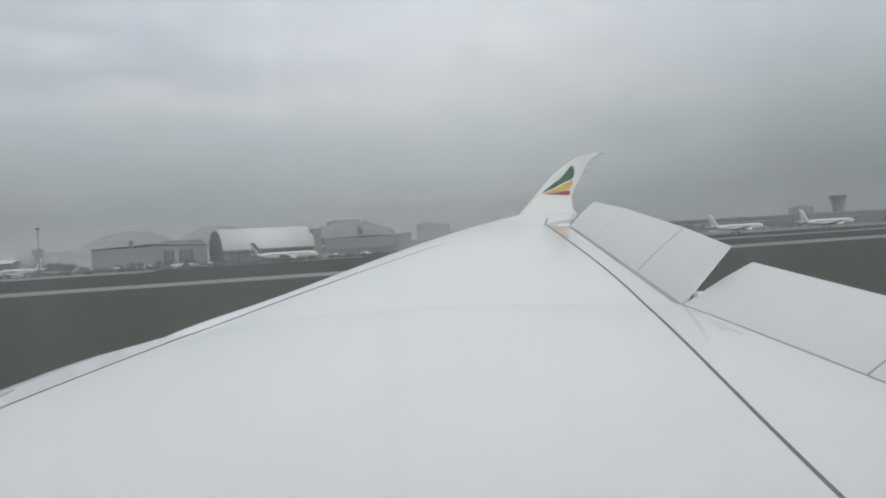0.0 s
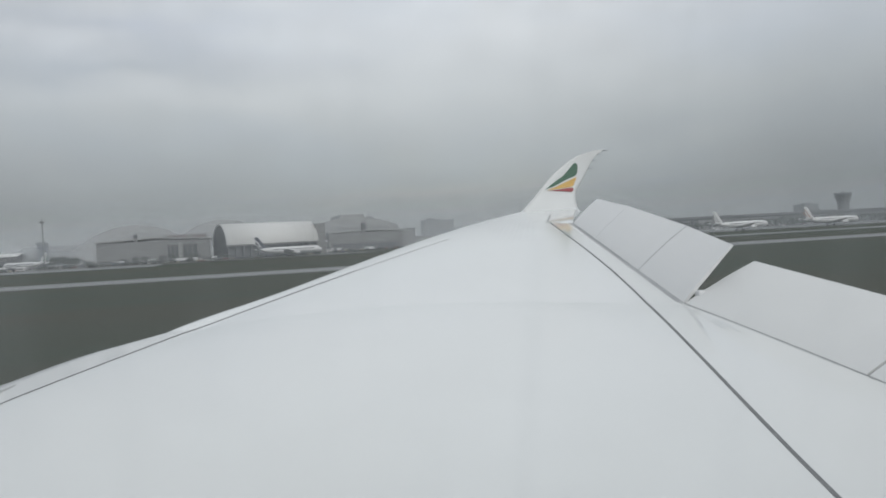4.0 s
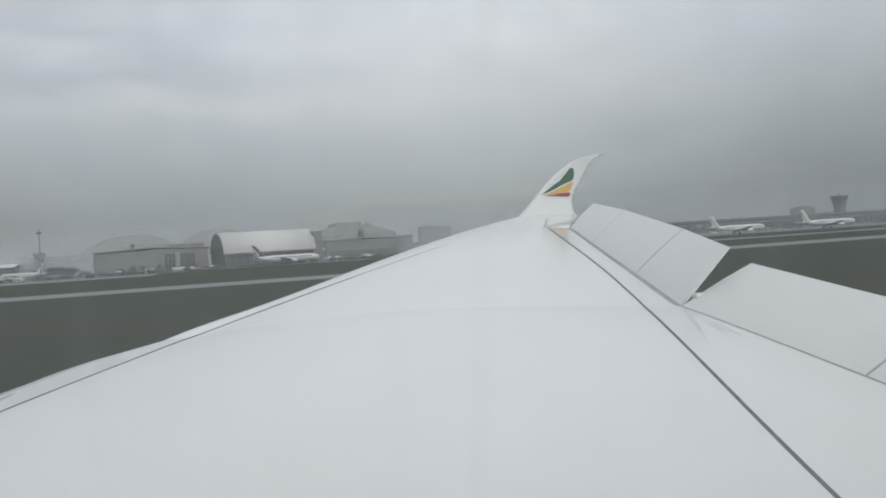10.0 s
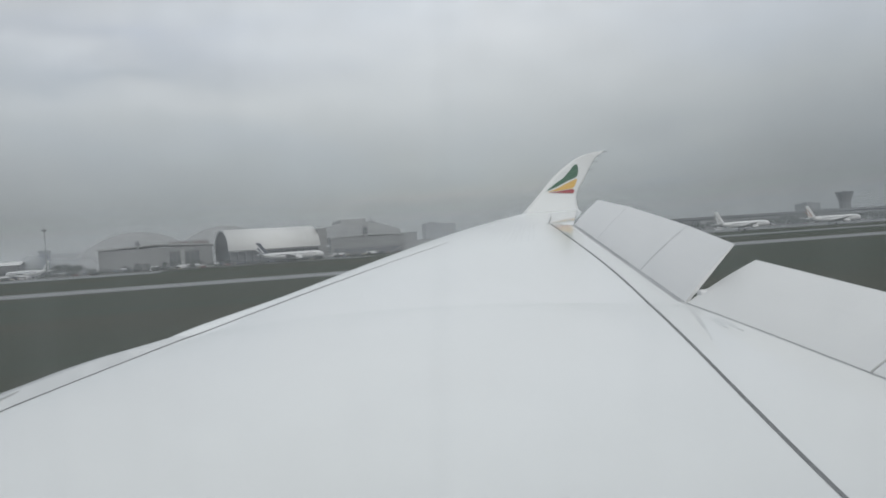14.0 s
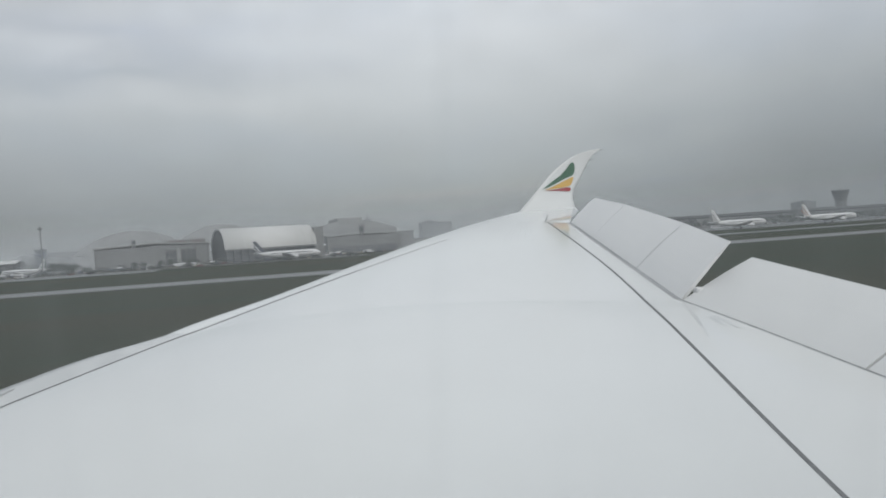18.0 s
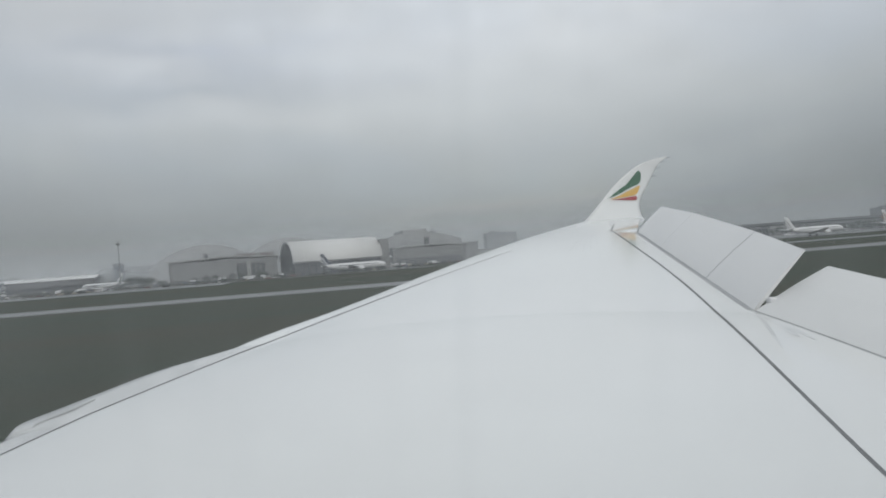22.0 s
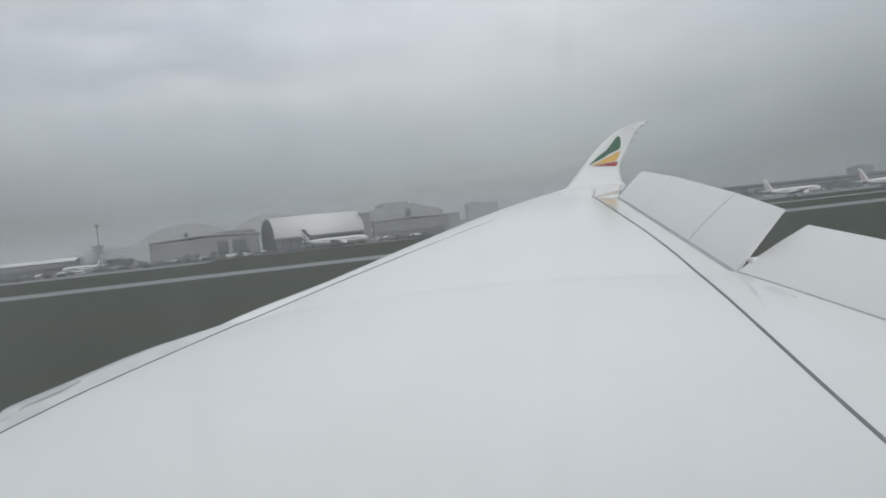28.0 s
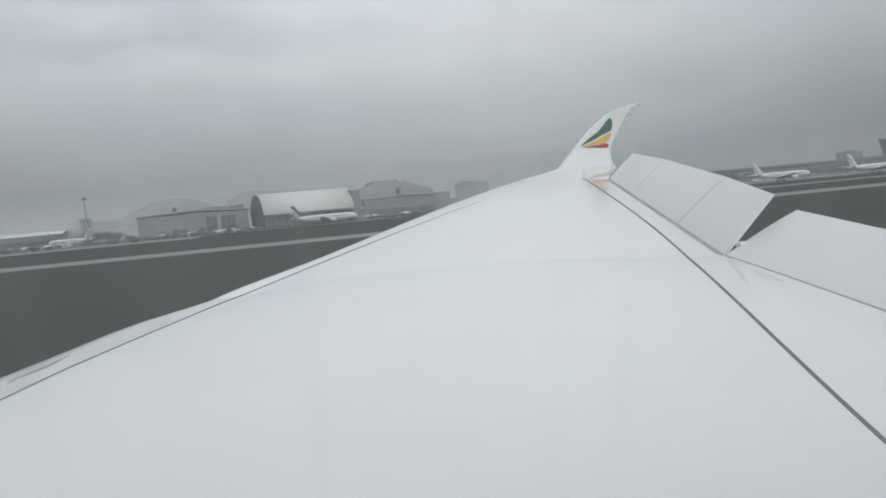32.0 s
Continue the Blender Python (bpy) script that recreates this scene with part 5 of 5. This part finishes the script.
low_bush = [tree((-150 + 9 * i, 418, 0.0), 1.7, 1.6, 120 + i, "low dark rounded bush at the apron edge") for i in range(4)]
for i in range(80):
    s = rng.uniform(0.7, 1.5)
    copy_thing(low_bush[i % 4], spot(rng.uniform(-230, -16), 411 + rng.uniform(0, 10), 0.0, 0, 0, rng.uniform(0, 360)) @ Matrix.Diagonal((s * 1.5, s * 1.3, s, 1)))
for i in range(8):
    tree((900 + 9 * i, 860 + rng.uniform(-8, 8), 0), rng.uniform(8, 12), rng.uniform(4, 6), 60 + i)
for x, y, h, w in ((431, 700, 8, 4.5), (438, 704, 6, 3.5), (292, 730, 11, 6.0), (372, 735, 10, 5.5), (350, 760, 7, 4)):
    tree((x, y, 0), h, w, int(x), "dense round dark tree beside the white sheds")
for i in range(9):
    tree((-206 + 3.2 * i, 566 + rng.uniform(-8, 8), 0), rng.uniform(4, 7), rng.uniform(2.4, 4), 80 + i)

# belts of far trees on the horizon
def far_woods(a0, a1, near, far, low, high, count, seed):
    r = random.Random(seed)
    quad = []
    for k in range(count):
        a = r.uniform(a0, a1)
        d = r.uniform(near, far)
        top = (low + (high - low) * (0.5 + 0.5 * noise.noise((a * 40, seed, 0)))) * r.uniform(0.75, 1.1)
        centre = Vector((d * math.sin(a), d * math.cos(a), top * math.sqrt(r.random())))
        size = r.uniform(1.2, 2.6)
        turn = Euler((r.uniform(0, 6), r.uniform(0, 6), r.uniform(0, 6))).to_matrix()
        quad.append([centre + turn @ Vector(p) * size for p in ((-1, -0.5, 0), (0.2, -0.8, 0.3), (1, 0.2, 0), (-0.1, 0.9, 0.2))])
    me = bpy.data.meshes.new("far_woods")
    me.from_pydata([p for q in quad for p in q], [], [(4 * i, 4 * i + 1, 4 * i + 2, 4 * i + 3) for i in range(count)])
    me.materials.append(LEAF)
    return tagged(new("far_woods", me), "hazy dark belt of far trees beyond the apron", "woods", kind="stuff")


far_woods(0.46, 0.86, 1180, 1420, 5, 15, 5200, 5)
far_woods(-0.36, 0.02, 1000, 1120, 5, 14, 3800, 9)
far_woods(0.02, 0.46, 1150, 1300, 5, 12, 3600, 12)

# taxiway marker boards and edge lights in the grass
for i, (x, y) in enumerate(((40, 192), (240, 176))):
    sign = thing("taxiway_sign", (x, y, 0), "small pale taxiway marker board on short legs", "sign", "taxiway boards", turn=8)
    part("board", boxes((-0.7, 0.7, -0.08, 0.08, 0.35, 1.1), bevel=0.03), WHITE, sign)
    for sx in (-0.5, 0.5):
        part("leg", boxes((sx - 0.04, sx + 0.04, -0.04, 0.04, 0, 0.36)), STEEL, sign)


# ---- the apron further down the airfield: jets with stairs, white sheds, cranes ----
def boarding_stairs(place, turn):
    top = thing("boarding_stairs", place, "mobile white passenger stairs on a small truck chassis", "stairs", "boarding stairs", turn=turn)
    part("chassis", boxes((-2.5, 5.5, -1.1, 1.1, 0.5, 0.9)), WHITE, top)
    for k in range(14):
        part("step", boxes((-2.2 + k * 0.42, -1.75 + k * 0.42, -0.8, 0.8, 0.95 + k * 0.25, 1.12 + k * 0.25)), STEEL, top)
    for sy in (-1, 1):
        rail = bmesh.new()
        vs = [rail.verts.new(p) for p in ((-2.2, sy * 0.85, 1.0), (4.0, sy * 0.85, 4.6), (4.0, sy * 0.85, 5.6), (-2.2, sy * 0.85, 2.0))]
        f = rail.faces.new(vs)
        bmesh.ops.solidify(rail, geom=[f], thickness=0.06)
        part("side_panel", rail, WHITE, top)
    for sx in (-1.5, 4.2):
        for sy in (-1, 1):
            part("wheel", tube(bmesh.new(), [((sx, sy - 0.12, 0.4), 0.4, 0.4, (1, 0, 0), (0, 0, 1)), ((sx, sy + 0.12, 0.4), 0.4, 0.4, (1, 0, 0), (0, 0, 1))], 12), RUBBER, top)
    return top


def tower_crane(place, h, reach, turn):
    top = thing("tower_crane", place, "yellowed steel tower crane over a building site", "crane", "tower cranes", turn=turn)
    for sx in (-1, 1):
        for sy in (-1, 1):
            part("mast_leg", boxes((sx * 0.8 - 0.12, sx * 0.8 + 0.12, sy * 0.8 - 0.12, sy * 0.8 + 0.12, 0, h)), CARS[2], top)
    b = bmesh.new()
    for k in range(int(h / 3)):
        box(b, -0.8, 0.8, -0.86, -0.78, k * 3.0, k * 3.0 + 0.15)
        box(b, -0.8, 0.8, 0.78, 0.86, k * 3.0, k * 3.0 + 0.15)
    part("lacing", b, CARS[2], top)
    part("cab", boxes((-1.2, 1.2, -1.2, 1.2, h, h + 2.4), bevel=0.1), WHITE, top)
    part("jib", boxes((0, reach, -0.35, 0.35, h + 2.4, h + 3.3)), CARS[2], top)
    part("counter_jib", boxes((-reach * 0.35, 0, -0.4, 0.4, h + 2.4, h + 3.2)), CARS[2], top)
    part("counterweight", boxes((-reach * 0.35, -reach * 0.28, -0.9, 0.9, h + 0.8, h + 2.4)), RAW, top)
    part("apex", boxes((-0.3, 0.3, -0.3, 0.3, h + 2.4, h + 8)), CARS[2], top)
    return top


parked_airliner((520, 440, 0.02), 236, 54, 2.6, WHITE, SHEET_PALE, "all-white twin-jet with boarding stairs at its door")
parked_airliner((640, 452, 0.02), 250, 57, 2.9, WHITE, SHEET_PALE, "white twin-jet with boarding stairs on the wet apron")
parked_airliner((980, 560, 0.02), 4, 57, 2.9, WHITE, TAIL_BROWN, "white twin-jet with a brown-striped tail in a row of jets")
parked_airliner((1090, 600, 0.02), 4, 57, 2.9, WHITE, TAIL_BROWN, "white twin-jet with a brown-striped tail in a row of jets")
boarding_stairs((512, 418, 0.02), 140)
boarding_stairs((626, 430, 0.02), 150)
strip("apron_near", 430, 1500, 402, 430, 0.025, APRON, "wet grey concrete apron with parked jets", "apron")
vault_shed((560, 470, 0.02), 70, 24, 6.5, 9.5, "long low white-roofed terminal shed", SHEET_PALE, ROOF_WHITE)
vault_shed((680, 500, 0.02), 90, 24, 6.5, 9.5, "long low white-roofed terminal shed", SHEET_PALE, ROOF_WHITE)
site = block("office_block", (1010, 820, 0.02), 60, 26, 34, 0, RAW, "unfinished concrete block under tower cranes")
tower_crane((985, 815, 0.02), 46, 26, 20)
tower_crane((1046, 815, 0.02), 50, 28, 160)
for i in range(24):
    kind, src = stock[rng.randrange(5)]
    copy_thing(src, spot(rng.uniform(560, 900), rng.uniform(395, 440), 0.03, 0, 0, rng.choice((0, 90, 180)) + rng.uniform(-12, 12)))
